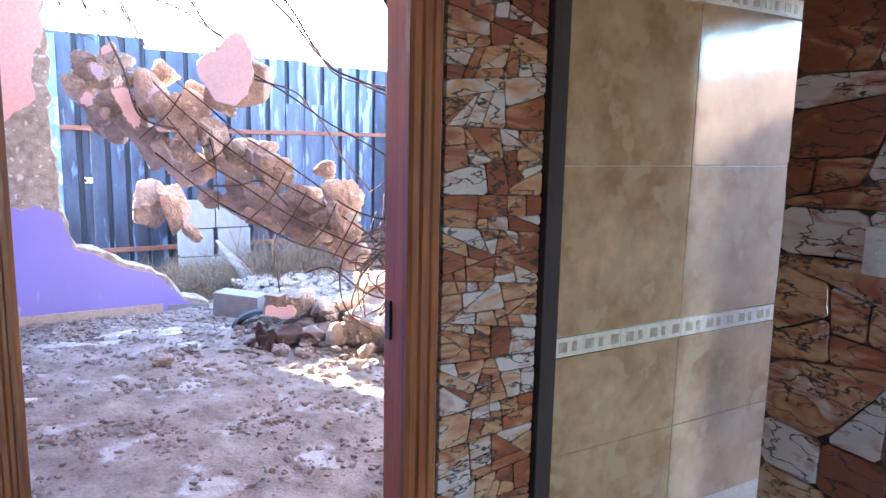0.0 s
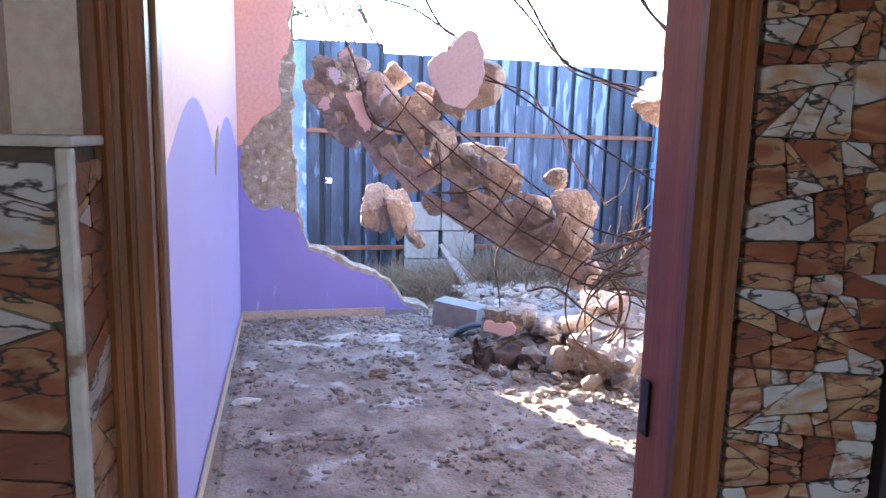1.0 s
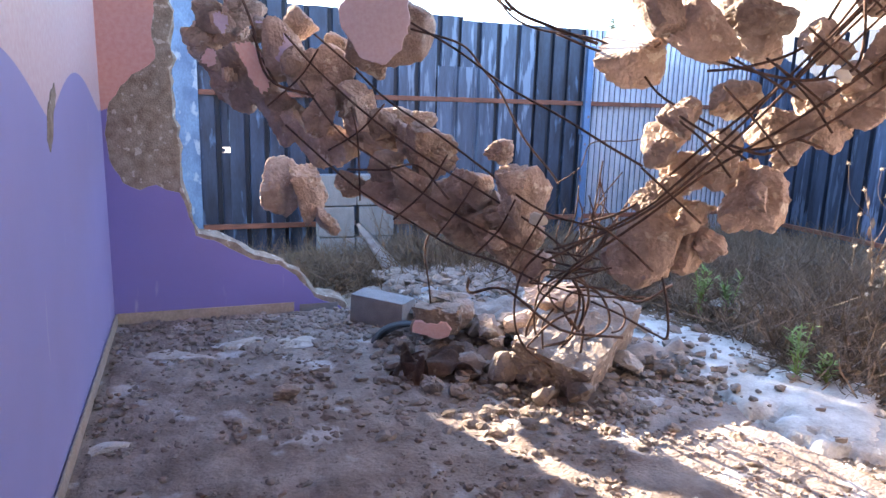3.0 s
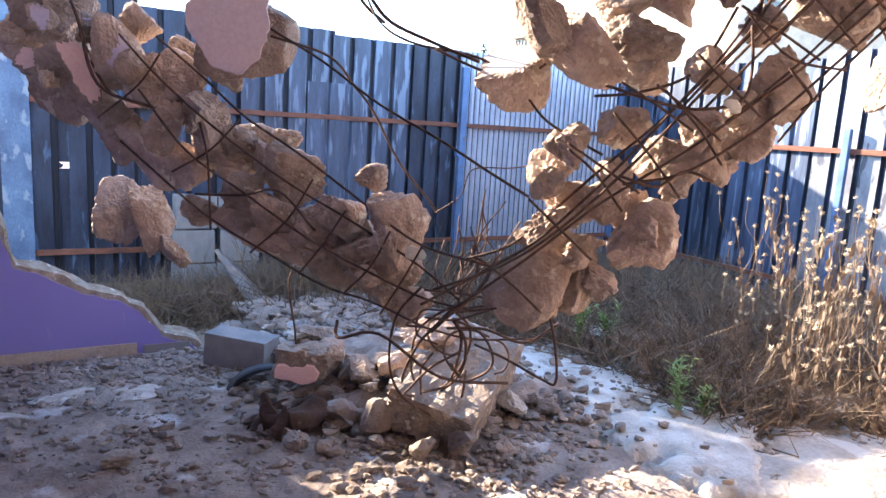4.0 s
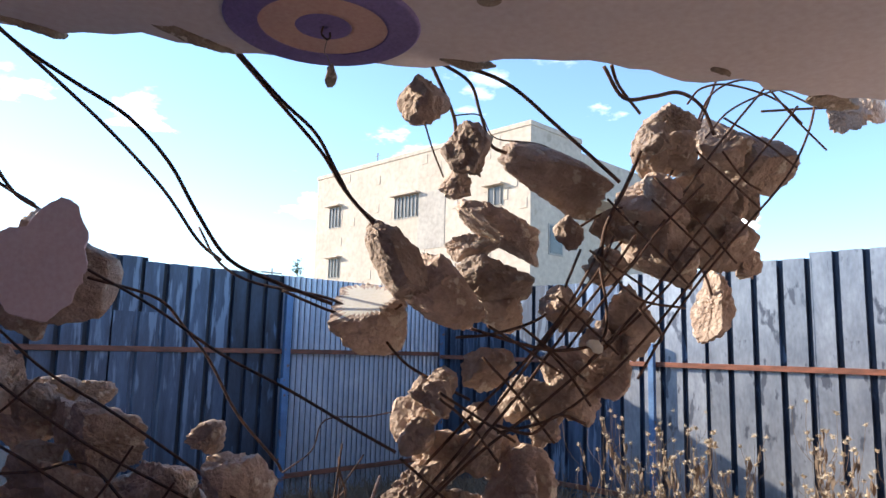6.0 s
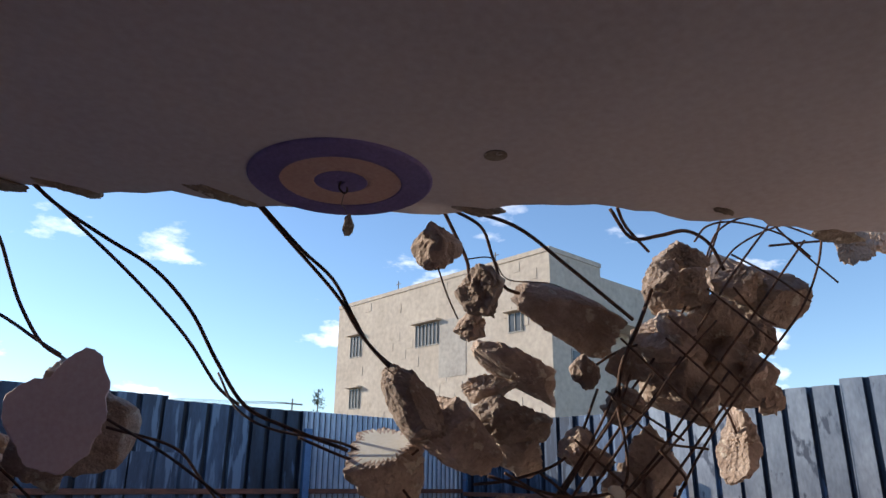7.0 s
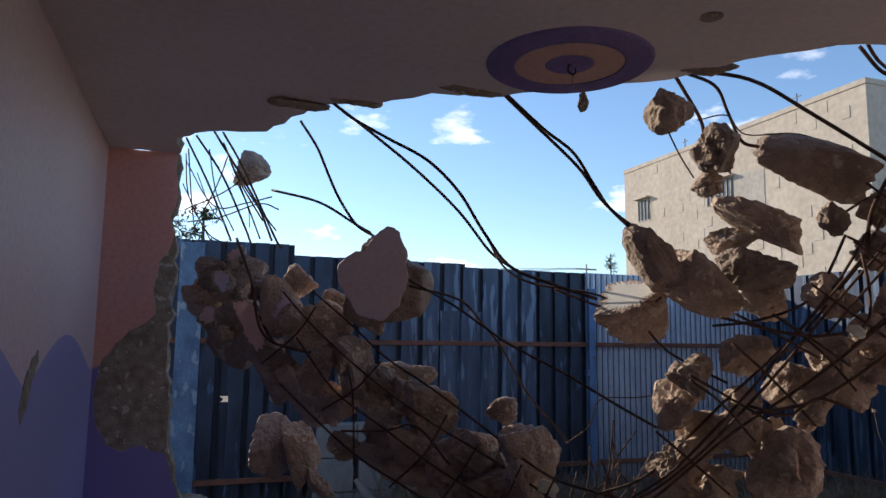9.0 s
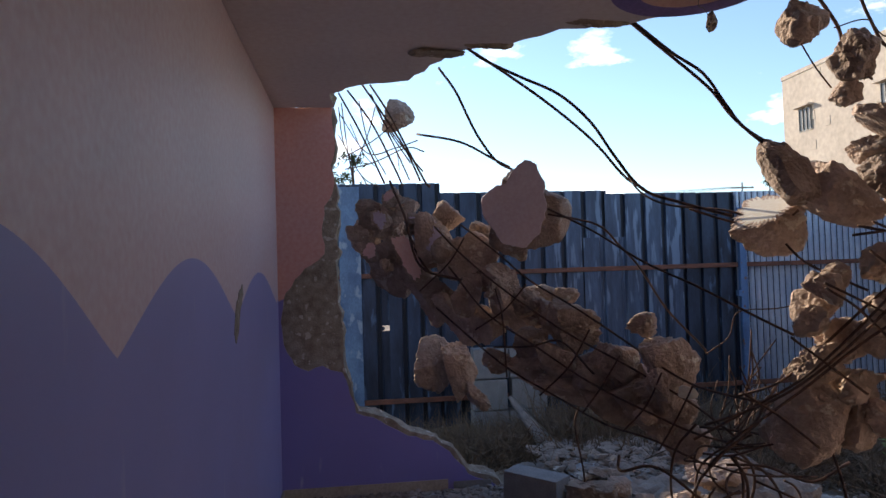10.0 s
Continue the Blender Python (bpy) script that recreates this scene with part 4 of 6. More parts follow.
lump(lower_arm, (1.13, -0.85, 1.92), (0.107, 0.080, 0.107), -9, 0)
lump(lower_arm, (1.21, -0.93, 1.67), (0.205, 0.127, 0.170), -9, -20)
lump(lower_arm, (1.35, -0.90, 1.80), (0.121, 0.061, 0.071), -9, -35)
lump(lower_arm, (1.46, -1.01, 1.71), (0.098, 0.049, 0.046), -9, -20)
lump(lower_arm, (1.19, -1.08, 1.44), (0.100, 0.075, 0.145), -9, 0)
lump(lower_arm, (1.40, -1.13, 1.48), (0.158, 0.103, 0.137), -9, -20)
lump(lower_arm, (1.06, -0.77, 1.41), (0.140, 0.105, 0.169), -9, 20)
lump(lower_arm, (1.28, -1.01, 1.26), (0.156, 0.096, 0.127), -9, 0)
lump(lower_arm, (1.49, -1.36, 1.18), (0.106, 0.069, 0.092), -9, 0)
lump(lower_arm, (1.67, -0.98, 1.42), (0.137, 0.068, 0.072), -9, -10)
lump(lower_arm, (1.78, -1.08, 1.40), (0.085, 0.053, 0.071), -9, 0)
lump(lower_arm, (1.70, -1.44, 1.25), (0.163, 0.107, 0.143), -9, -15)
lump(lower_arm, (1.35, -1.19, 1.06), (0.089, 0.057, 0.075), -9, 0)
lump(lower_arm, (1.61, -1.42, 1.08), (0.158, 0.079, 0.092), -9, -25)
lump(lower_arm, (1.52, -1.25, 1.03), (0.150, 0.077, 0.102), -9, -25)
lump(lower_arm, (1.69, -1.42, 0.92), (0.199, 0.099, 0.099), -9, -30)
lump(lower_arm, (1.84, -1.58, 0.87), (0.180, 0.090, 0.090), -9, -30)
lump(lower_arm, (1.80, -1.54, 0.97), (0.145, 0.077, 0.103), -9, -30)
lump(lower_arm, (1.87, -1.61, 1.08), (0.133, 0.085, 0.114), -9, 0)
lump(lower_arm, (2.09, -1.84, 1.06), (0.139, 0.104, 0.199), -9, 20)
lump(lower_arm, (1.94, -1.68, 0.91), (0.144, 0.085, 0.113), -9, -20)
lump(lower_arm, (2.01, -1.76, 0.79), (0.168, 0.084, 0.093), -9, -30)
lump(lower_arm, (2.15, -1.87, 0.70), (0.110, 0.078, 0.104), -9, 0)
lump(lower_arm, (1.17, -0.82, 1.29), (0.220, 0.110, 0.095), -9, -45)
lump(lower_arm, (2.07, -1.75, 0.89), (0.155, 0.084, 0.112), -9, -20)
lump(lower_arm, (0.97, -0.61, 1.52), (0.151, 0.085, 0.113), -9, -30)
lump(lower_arm, (1.48, -1.09, 1.31), (0.192, 0.096, 0.098), -9, -35)
# broken core of the beam behind the larger lumps
rnd = random.Random(23)
for k in range(15):
    w = k / 14
    x = 0.72 + 1.36 * w
    z = 1.86 - 0.62 * w - 0.42 * w * w
    lump(lower_arm, (x + 0.03, -0.36 - 1.40 * w, z + rnd.uniform(-0.05, 0.05)), (rnd.uniform(0.10, 0.15), 0.08, rnd.uniform(0.08, 0.12)), -9, rnd.uniform(-55, -15))
# small painted flakes of plaster at the upper end
for x, y, z, paint in ((0.72, -0.62, 1.93, LILAC), (0.93, -0.80, 1.90, LILAC), (0.66, -0.52, 1.72, ROSE), (0.80, -0.66, 2.06, ROSE)):
    lump(lower_arm, (x, y, z), (0.065, 0.05, 0.075), rnd.uniform(-30, 10), rnd.uniform(-40, 40), paint=paint)
# lumps hanging off the lower arm
lump(None, (1.07, -0.42, 0.96), (0.160, 0.120, 0.201), -9, 10)
lump(None, (1.22, -0.53, 0.95), (0.103, 0.103, 0.205), -9, 20)
lump(None, (1.31, -0.62, 0.77), (0.062, 0.059, 0.117), -9, 25)
lump(None, (1.97, -1.74, 1.28), (0.085, 0.050, 0.067), -9, 8)
# the fallen beam: rising arm
lump(rising_arm, (2.47, -2.38, 1.37), (0.114, 0.082, 0.109), -36, 15)
lump(rising_arm, (2.51, -2.44, 1.50), (0.077, 0.051, 0.069), -36, 20)
lump(rising_arm, (2.73, -2.48, 1.56), (0.115, 0.070, 0.093), -36, 5)
lump(rising_arm, (2.41, -2.43, 1.15), (0.125, 0.071, 0.095), -36, 5)
lump(rising_arm, (2.40, -2.40, 0.91), (0.184, 0.122, 0.162), -36, 25)
lump(rising_arm, (2.57, -2.47, 0.96), (0.107, 0.089, 0.178), -36, -25)
lump(rising_arm, (2.79, -2.60, 1.13), (0.138, 0.103, 0.173), -36, -20)
lump(rising_arm, (2.67, -2.51, 1.38), (0.079, 0.053, 0.070), -36, 0)
lump(rising_arm, (2.64, -2.50, 1.26), (0.106, 0.069, 0.092), -36, 20)
lump(rising_arm, (2.92, -2.52, 1.45), (0.138, 0.076, 0.101), -36, 30)
lump(rising_arm, (2.99, -2.64, 1.56), (0.103, 0.077, 0.103), -36, 0)
lump(rising_arm, (3.08, -2.65, 1.47), (0.137, 0.093, 0.124), -36, 35)
lump(rising_arm, (3.17, -2.72, 1.55), (0.105, 0.079, 0.137), -36, -35)
lump(rising_arm, (3.29, -2.76, 1.80), (0.150, 0.102, 0.136), -36, 0)
lump(rising_arm, (3.30, -2.73, 1.70), (0.139, 0.080, 0.106), -36, 20)
lump(rising_arm, (3.04, -2.63, 1.81), (0.121, 0.077, 0.103), -36, 0)
lump(rising_arm, (3.15, -2.71, 1.66), (0.095, 0.061, 0.081), -36, 0)
lump(rising_arm, (2.94, -2.62, 1.36), (0.122, 0.068, 0.090), -36, 25)
lump(rising_arm, (2.58, -2.41, 1.07), (0.140, 0.070, 0.068), -36, 25)
lump(rising_arm, (2.34, -2.32, 0.82), (0.111, 0.077, 0.102), -36, 0)
lump(rising_arm, (2.78, -2.51, 1.22), (0.104, 0.068, 0.091), -36, 20)
lump(rising_arm, (2.55, -2.40, 1.24), (0.111, 0.077, 0.102), -36, 10)
lump(rising_arm, (3.41, -2.80, 2.52), (0.085, 0.08, 0.134), -44, -12)
lump(rising_arm, (3.53, -2.84, 2.66), (0.140, 0.09, 0.095), -44, 8)
lump(rising_arm, (3.62, -2.80, 2.55), (0.135, 0.10, 0.150), -44, 20)
lump(rising_arm, (3.86, -2.94, 2.62), (0.150, 0.09, 0.120), -44, -18)
lump(rising_arm, (4.02, -3.04, 2.55), (0.205, 0.12, 0.170), -44, -25)
lump(rising_arm, (3.70, -2.88, 2.33), (0.170, 0.11, 0.180), -44, -30)
lump(rising_arm, (3.86, -2.96, 2.36), (0.110, 0.08, 0.120), -44, 10)
lump(rising_arm, (3.44, -2.78, 2.30), (0.150, 0.11, 0.130), -44, -15)
lump(rising_arm, (3.78, -2.92, 2.17), (0.200, 0.12, 0.185), -44, 25)
lump(rising_arm, (3.93, -3.00, 2.06), (0.060, 0.06, 0.080), -44, 0)
lump(rising_arm, (3.48, -2.82, 2.08), (0.205, 0.10, 0.150), -44, -38)
lump(rising_arm, (3.58, -2.80, 2.20), (0.110, 0.09, 0.110), -44, 0)
lump(rising_arm, (3.24, -2.68, 1.97), (0.100, 0.06, 0.060), -44, 12)
lump(rising_arm, (3.26, -2.68, 2.16), (0.090, 0.07, 0.085), -44, 0)
# lumps hanging on single bars
lump(None, (2.50, -2.32, 2.62), (0.110, 0.079, 0.105), -44, 15)
lump(None, (2.72, -2.36, 2.46), (0.113, 0.085, 0.123), -44, 20)
lump(None, (3.12, -2.49, 2.39), (0.260, 0.130, 0.120), -44, -24)
lump(None, (2.71, -2.30, 2.31), (0.071, 0.050, 0.066), -44, 0)
lump(None, (2.95, -2.36, 2.16), (0.224, 0.112, 0.083), -44, -33)
lump(None, (2.48, -2.21, 1.98), (0.099, 0.094, 0.188), -44, 38)
lump(None, (2.67, -2.26, 1.87), (0.212, 0.106, 0.124), -44, -38)
lump(None, (2.92, -2.34, 1.93), (0.173, 0.086, 0.106), -44, -8)
lump(None, (2.96, -2.34, 1.81), (0.101, 0.076, 0.106), -44, 0)
lump(None, (2.90, -2.25, 2.08), (0.138, 0.069, 0.064), -44, 8)
lump(None, (3.15, -2.56, 2.14), (0.063, 0.047, 0.078), -44, 10)
lump(None, (3.84, -2.88, 1.86), (0.088, 0.090, 0.181), -44, -8)
lump(None, (2.47, -2.06, 1.75), (0.165, 0.125, 0.152), -44, -10, paint=CREAM, up=True)
lump(None, (0.87, -0.26, 2.66), (0.132, 0.094, 0.125), -29, -25)
lump(None, (4.46, -3.27, 2.89), (0.103, 0.077, 0.149), -44, 20)
lump(None, (4.64, -3.34, 2.92), (0.129, 0.070, 0.094), -44, 0)
# bars from the broken ceiling edge
rod(roof_bars, [(1.16, -1.34, 2.83), (1.36, -1.32, 2.71), (1.65, -1.31, 2.51), (1.91, -1.29, 2.30), (2.10, -1.26, 2.10), (2.22, -1.26, 2.02)], 0.0078)
rod(roof_bars, [(1.17, -1.34, 2.83), (1.28, -1.41, 2.72), (1.45, -1.51, 2.60), (1.62, -1.62, 2.48), (1.76, -1.69, 2.32), (1.86, -1.75, 2.13), (1.97, -1.81, 1.96), (2.12, -1.90, 1.88), (2.31, -2.03, 1.80)], 0.0078)
rod(roof_bars, [(1.95, -1.75, 2.83), (2.07, -1.85, 2.66), (2.24, -1.99, 2.42), (2.32, -2.07, 2.25), (2.45, -2.20, 2.05)], 0.0078)
rod(roof_bars, [(1.96, -1.76, 2.83), (2.12, -1.88, 2.62), (2.23, -1.97, 2.49), (2.30, -2.04, 2.32), (2.36, -2.09, 2.20), (2.48, -2.20, 2.06), (2.50, -2.21, 1.99)], 0.0078)
rod(roof_bars, [(1.09, -0.90, 2.83), (1.18, -0.96, 2.67), (1.24, -0.99, 2.52), (1.30, -1.02, 2.38), (1.39, -1.07, 2.23), (1.48, -1.13, 2.16)], 0.0078)
rod(roof_bars, [(0.99, -0.41, 2.52), (1.23, -0.75, 2.40), (1.40, -1.01, 2.24), (1.46, -1.12, 2.18)], 0.0078)
rod(roof_bars, [(2.58, -2.26, 2.83), (2.63, -2.28, 2.73), (2.69, -2.30, 2.61), (2.71, -2.30, 2.53)], 0.0088)
rod(roof_bars, [(2.59, -2.28, 2.83), (2.74, -2.34, 2.76), (2.80, -2.35, 2.64), (2.86, -2.36, 2.51), (2.93, -2.39, 2.48)], 0.0078)
rod(roof_bars, [(2.60, -2.29, 2.83), (2.84, -2.45, 2.76), (3.06, -2.57, 2.59), (3.30, -2.72, 2.37)], 0.0088)
rod(roof_bars, [(3.12, -2.76, 2.83), (3.24, -2.78, 2.72), (3.38, -2.84, 2.75), (3.51, -2.90, 2.79), (3.64, -2.94, 2.75), (3.74, -2.95, 2.64)], 0.0088)
rod(roof_bars, [(3.13, -2.79, 2.83), (3.22, -2.77, 2.77), (3.41, -2.76, 2.70)], 0.0078)
rod(roof_bars, [(2.65, -2.33, 2.59), (2.77, -2.38, 2.61), (2.86, -2.39, 2.53), (3.08, -2.48, 2.53), (3.33, -2.55, 2.43)], 0.003)
rod(roof_bars, [(2.47, -2.36, 2.51), (2.56, -2.32, 2.42), (2.66, -2.28, 2.34)], 0.004)
rod(corner_bars, [(0.47, -0.30, 2.83), (0.62, -0.38, 2.52), (0.76, -0.46, 2.18)], 0.0068)
rod(corner_bars, [(0.53, -0.37, 2.83), (0.69, -0.45, 2.58), (0.83, -0.54, 2.26), (0.87, -0.58, 2.15)], 0.0068)
rod(corner_bars, [(0.63, -0.51, 2.83), (0.80, -0.54, 2.56), (0.91, -0.55, 2.37), (0.99, -0.56, 2.18)], 0.0068)
rod(corner_bars, [(0.46, 0.11, 2.83), (0.50, -0.10, 2.50), (0.65, -0.35, 2.18)], 0.004)
rod(corner_bars, [(0.68, -0.51, 2.83), (0.80, -0.55, 2.62), (1.01, -0.61, 2.18), (1.05, -0.62, 2.14)], 0.0068)
rod(corner_bars, [(0.47, -0.16, 2.72), (0.65, -0.33, 2.41), (0.84, -0.45, 2.42), (0.98, -0.55, 2.45)], 0.0042)
rod(corner_bars, [(0.48, -0.17, 2.40), (0.70, -0.30, 2.50), (0.85, -0.41, 2.61)], 0.0042)
rod(corner_bars, [(0.50, -0.19, 2.32), (0.69, -0.33, 2.34), (0.91, -0.50, 2.41), (1.02, -0.58, 2.37)], 0.0042)
rod(corner_bars, [(0.54, -0.23, 2.27), (0.66, -0.26, 2.54), (0.72, -0.28, 2.74)], 0.0042)
rod(corner_bars, [(0.46, -0.15, 2.57), (0.61, -0.24, 2.27), (0.73, -0.28, 2.18)], 0.0042)
rod(loose_bars, [(3.55, -2.83, 2.10), (3.72, -2.88, 2.02), (3.84, -2.88, 1.88)], 0.006)
rod(loose_bars, [(3.44, -2.78, 2.30), (3.28, -2.66, 2.24), (3.15, -2.56, 2.14)], 0.006)
rod(loose_bars, [(4.02, -3.06, 2.80), (4.30, -3.18, 2.86), (4.62, -3.33, 2.92)], 0.006)
# bars strung between the lumps
rod(loose_bars, [(1.61, -1.37, 1.91), (1.78, -1.60, 1.77), (1.95, -1.83, 1.60), (2.12, -2.06, 1.47), (2.26, -2.25, 1.35), (2.36, -2.38, 1.27)], 0.006)
rod(loose_bars, [(1.61, -1.37, 1.88), (1.85, -1.47, 1.81), (1.96, -1.51, 1.69), (2.05, -1.55, 1.57), (2.17, -1.59, 1.35), (2.31, -1.66, 1.17), (2.35, -1.67, 1.11)], 0.006)
rod(loose_bars, [(2.05, -1.37, 2.14), (2.09, -1.50, 1.98), (2.18, -1.66, 1.89), (2.36, -1.93, 1.83), (2.43, -2.08, 1.74)], 0.006)
rod(loose_bars, [(2.18, -1.87, 1.85), (2.34, -2.00, 1.77), (2.47, -2.10, 1.74), (2.56, -2.16, 1.81)], 0.006)
rod(loose_bars, [(2.49, -2.10, 1.70), (2.52, -2.23, 1.58), (2.57, -2.36, 1.51), (2.62, -2.49, 1.45)], 0.006)
rod(loose_bars, [(2.27, -1.80, 1.13), (2.35, -1.88, 1.22), (2.38, -1.92, 1.34), (2.50, -2.05, 1.36), (2.59, -2.15, 1.39)], 0.003)
rod(loose_bars, [(2.41, -2.46, 0.90), (2.46, -2.49, 0.71), (2.48, -2.50, 0.53), (2.44, -2.46, 0.53), (2.34, -2.34, 0.59), (2.25, -2.23, 0.63)], 0.006)
rod(loose_bars, [(1.81, -1.19, 0.80), (1.81, -1.08, 0.65), (1.89, -0.95, 0.37), (1.96, -0.82, 0.06)], 0.006)
rod(lower_arm, [(0.78, -0.74, 2.16), (0.86, -0.87, 1.92), (0.93, -1.01, 1.62), (1.15, -1.14, 1.53)], 0.008)
rod(lower_arm, [(0.87, -0.85, 1.85), (0.93, -0.92, 1.68), (0.98, -0.97, 1.59)], 0.008)
rod(lower_arm, [(1.02, -1.01, 1.85), (1.17, -1.17, 1.66), (1.38, -1.36, 1.45), (1.62, -1.59, 1.25), (1.85, -1.79, 1.10), (2.07, -2.02, 0.94), (2.20, -2.17, 0.81)], 0.006)
rod(lower_arm, [(1.18, -0.99, 1.86), (1.36, -1.17, 1.68), (1.50, -1.34, 1.52), (1.69, -1.55, 1.37), (1.88, -1.77, 1.20), (2.07, -2.02, 1.03), (2.28, -2.25, 0.97)], 0.006)
rod(lower_arm, [(1.09, -1.08, 1.61), (1.26, -1.29, 1.35), (1.46, -1.48, 1.19), (1.69, -1.72, 1.01), (1.90, -1.92, 0.89), (2.07, -2.10, 0.81), (2.24, -2.25, 0.78)], 0.006)
rod(lower_arm, [(1.02, -0.99, 1.37), (1.33, -1.31, 1.07), (1.56, -1.53, 0.92), (1.76, -1.73, 0.80), (1.93, -1.88, 0.75), (2.10, -2.07, 0.67)], 0.006)
rod(lower_arm, [(0.93, -0.94, 1.47), (1.09, -1.08, 1.63), (1.17, -1.18, 1.77)], 0.005)
rod(lower_arm, [(1.21, -1.22, 1.25), (1.35, -1.35, 1.36), (1.45, -1.47, 1.50)], 0.005)
rod(lower_arm, [(1.35, -1.37, 1.00), (1.34, -1.35, 1.32), (1.31, -1.33, 1.48)], 0.005)
rod(lower_arm, [(1.49, -1.52, 0.92), (1.62, -1.63, 1.08), (1.70, -1.73, 1.27)], 0.005)
rod(lower_arm, [(1.29, -1.33, 1.16), (1.46, -1.46, 1.17), (1.60, -1.57, 1.20), (1.71, -1.74, 1.05)], 0.006)
rod(lower_arm, [(1.66, -1.69, 0.85), (1.74, -1.76, 0.99), (1.81, -1.84, 1.15)], 0.005)
rod(lower_arm, [(1.81, -1.85, 0.79), (1.90, -1.92, 0.92), (1.95, -1.99, 1.08)], 0.005)
rod(lower_arm, [(1.93, -1.97, 0.72), (2.00, -2.04, 0.89), (2.05, -2.10, 1.04)], 0.005)
rod(rising_arm, [(1.91, -2.36, 0.86), (2.13, -2.45, 1.00), (2.33, -2.53, 1.14), (2.61, -2.62, 1.43), (2.83, -2.68, 1.68), (3.05, -2.75, 1.93), (3.17, -2.77, 2.11)], 0.006)
rod(rising_arm, [(1.95, -2.38, 0.92), (2.18, -2.50, 1.03), (2.38, -2.59, 1.19), (2.63, -2.69, 1.46), (2.83, -2.76, 1.70), (3.04, -2.83, 1.94), (3.16, -2.87, 2.10)], 0.006)
rod(rising_arm, [(2.01, -2.43, 0.85), (2.27, -2.53, 1.06), (2.51, -2.62, 1.27), (2.77, -2.73, 1.46), (2.99, -2.82, 1.64), (3.26, -2.93, 1.88), (3.51, -3.02, 2.13)], 0.006)
rod(rising_arm, [(2.58, -2.66, 1.35), (2.77, -2.76, 1.40), (2.97, -2.84, 1.53), (3.15, -2.90, 1.68), (3.35, -2.97, 1.88), (3.58, -3.05, 2.11)], 0.006)
rod(rising_arm, [(2.14, -2.29, 1.01), (2.29, -2.38, 1.08), (2.45, -2.44, 1.23), (2.61, -2.51, 1.40), (2.81, -2.60, 1.60), (3.00, -2.67, 1.83), (3.13, -2.71, 2.03), (3.18, -2.72, 2.12)], 0.006)
rod(rising_arm, [(2.64, -2.39, 1.68), (2.77, -2.48, 1.70), (2.92, -2.57, 1.76), (3.01, -2.61, 1.85), (3.12, -2.64, 2.06)], 0.006)
rod(rising_arm, [(2.52, -2.58, 1.71), (2.67, -2.69, 1.66), (2.80, -2.77, 1.64), (2.94, -2.85, 1.68), (2.98, -2.85, 1.80), (3.00, -2.81, 1.96)], 0.006)
rod(rising_arm, [(2.37, -2.58, 1.47), (2.47, -2.62, 1.39), (2.58, -2.67, 1.25)], 0.005)
rod(rising_arm, [(2.52, -2.64, 1.61), (2.65, -2.69, 1.48), (2.79, -2.75, 1.31)], 0.005)
rod(rising_arm, [(2.70, -2.71, 1.70), (2.83, -2.77, 1.57), (2.93, -2.81, 1.44)], 0.005)
rod(rising_arm, [(2.95, -2.82, 2.00), (3.14, -2.89, 1.85), (3.35, -2.98, 1.82)], 0.005)
rod(rising_arm, [(3.11, -2.91, 1.81), (3.19, -2.96, 1.71), (3.17, -2.94, 1.66)], 0.006)
rod(rising_arm, [(2.55, -2.68, 1.38), (2.67, -2.74, 1.35), (2.78, -2.77, 1.41), (2.88, -2.82, 1.38)], 0.006)
rod(rising_arm, [(2.86, -2.75, 1.64), (3.08, -2.79, 1.86), (3.37, -2.86, 2.16), (3.75, -2.98, 2.61), (4.03, -3.10, 2.94)], 0.006)
rod(rising_arm, [(2.92, -2.81, 1.60), (3.18, -2.88, 1.82), (3.46, -2.96, 2.11), (3.75, -3.08, 2.44), (4.06, -3.21, 2.80)], 0.006)
rod(rising_arm, [(3.13, -2.89, 1.54), (3.36, -2.95, 1.82), (3.65, -3.05, 2.12), (3.94, -3.18, 2.43), (4.09, -3.24, 2.67), (4.18, -3.26, 2.88)], 0.006)
rod(rising_arm, [(2.91, -2.61, 1.66), (3.17, -2.68, 1.96), (3.43, -2.78, 2.27), (3.69, -2.88, 2.65), (3.85, -2.94, 2.99)], 0.006)
rod(rising_arm, [(3.54, -2.92, 2.74), (3.60, -2.96, 2.82), (3.72, -3.04, 2.85), (3.93, -3.16, 2.81), (4.08, -3.22, 2.72)], 0.005)
rod(rising_arm, [(3.61, -2.92, 2.65), (3.69, -2.97, 2.82), (3.83, -3.07, 2.90), (4.02, -3.18, 2.86), (4.16, -3.25, 2.82)], 0.005)
rod(rising_arm, [(3.67, -2.94, 2.61), (3.81, -2.99, 2.76), (4.01, -3.08, 2.88), (4.20, -3.17, 2.95)], 0.005)
rod(rising_arm, [(3.59, -3.05, 2.51), (3.71, -3.09, 2.40), (3.79, -3.13, 2.36)], 0.005)
rod(rising_arm, [(3.01, -2.84, 2.23), (3.23, -2.93, 2.04), (3.38, -2.99, 1.91)], 0.005)
rod(rising_arm, [(3.22, -2.93, 2.34), (3.42, -3.01, 2.19), (3.60, -3.09, 2.02)], 0.005)
rod(rising_arm, [(3.01, -2.86, 1.89), (3.11, -2.90, 1.99), (3.23, -2.94, 2.13), (3.44, -3.03, 2.34)], 0.005)
rod(rising_arm, [(3.11, -2.74, 1.95), (3.15, -2.74, 2.14), (3.24, -2.79, 2.34), (3.31, -2.83, 2.52)], 0.009)
rod(rising_arm, [(2.66, -2.70, 1.72), (2.79, -2.75, 1.63), (2.92, -2.80, 1.53)], 0.005)
rod(rising_arm, [(2.80, -2.75, 1.84), (2.92, -2.80, 1.74), (3.05, -2.86, 1.63)], 0.005)
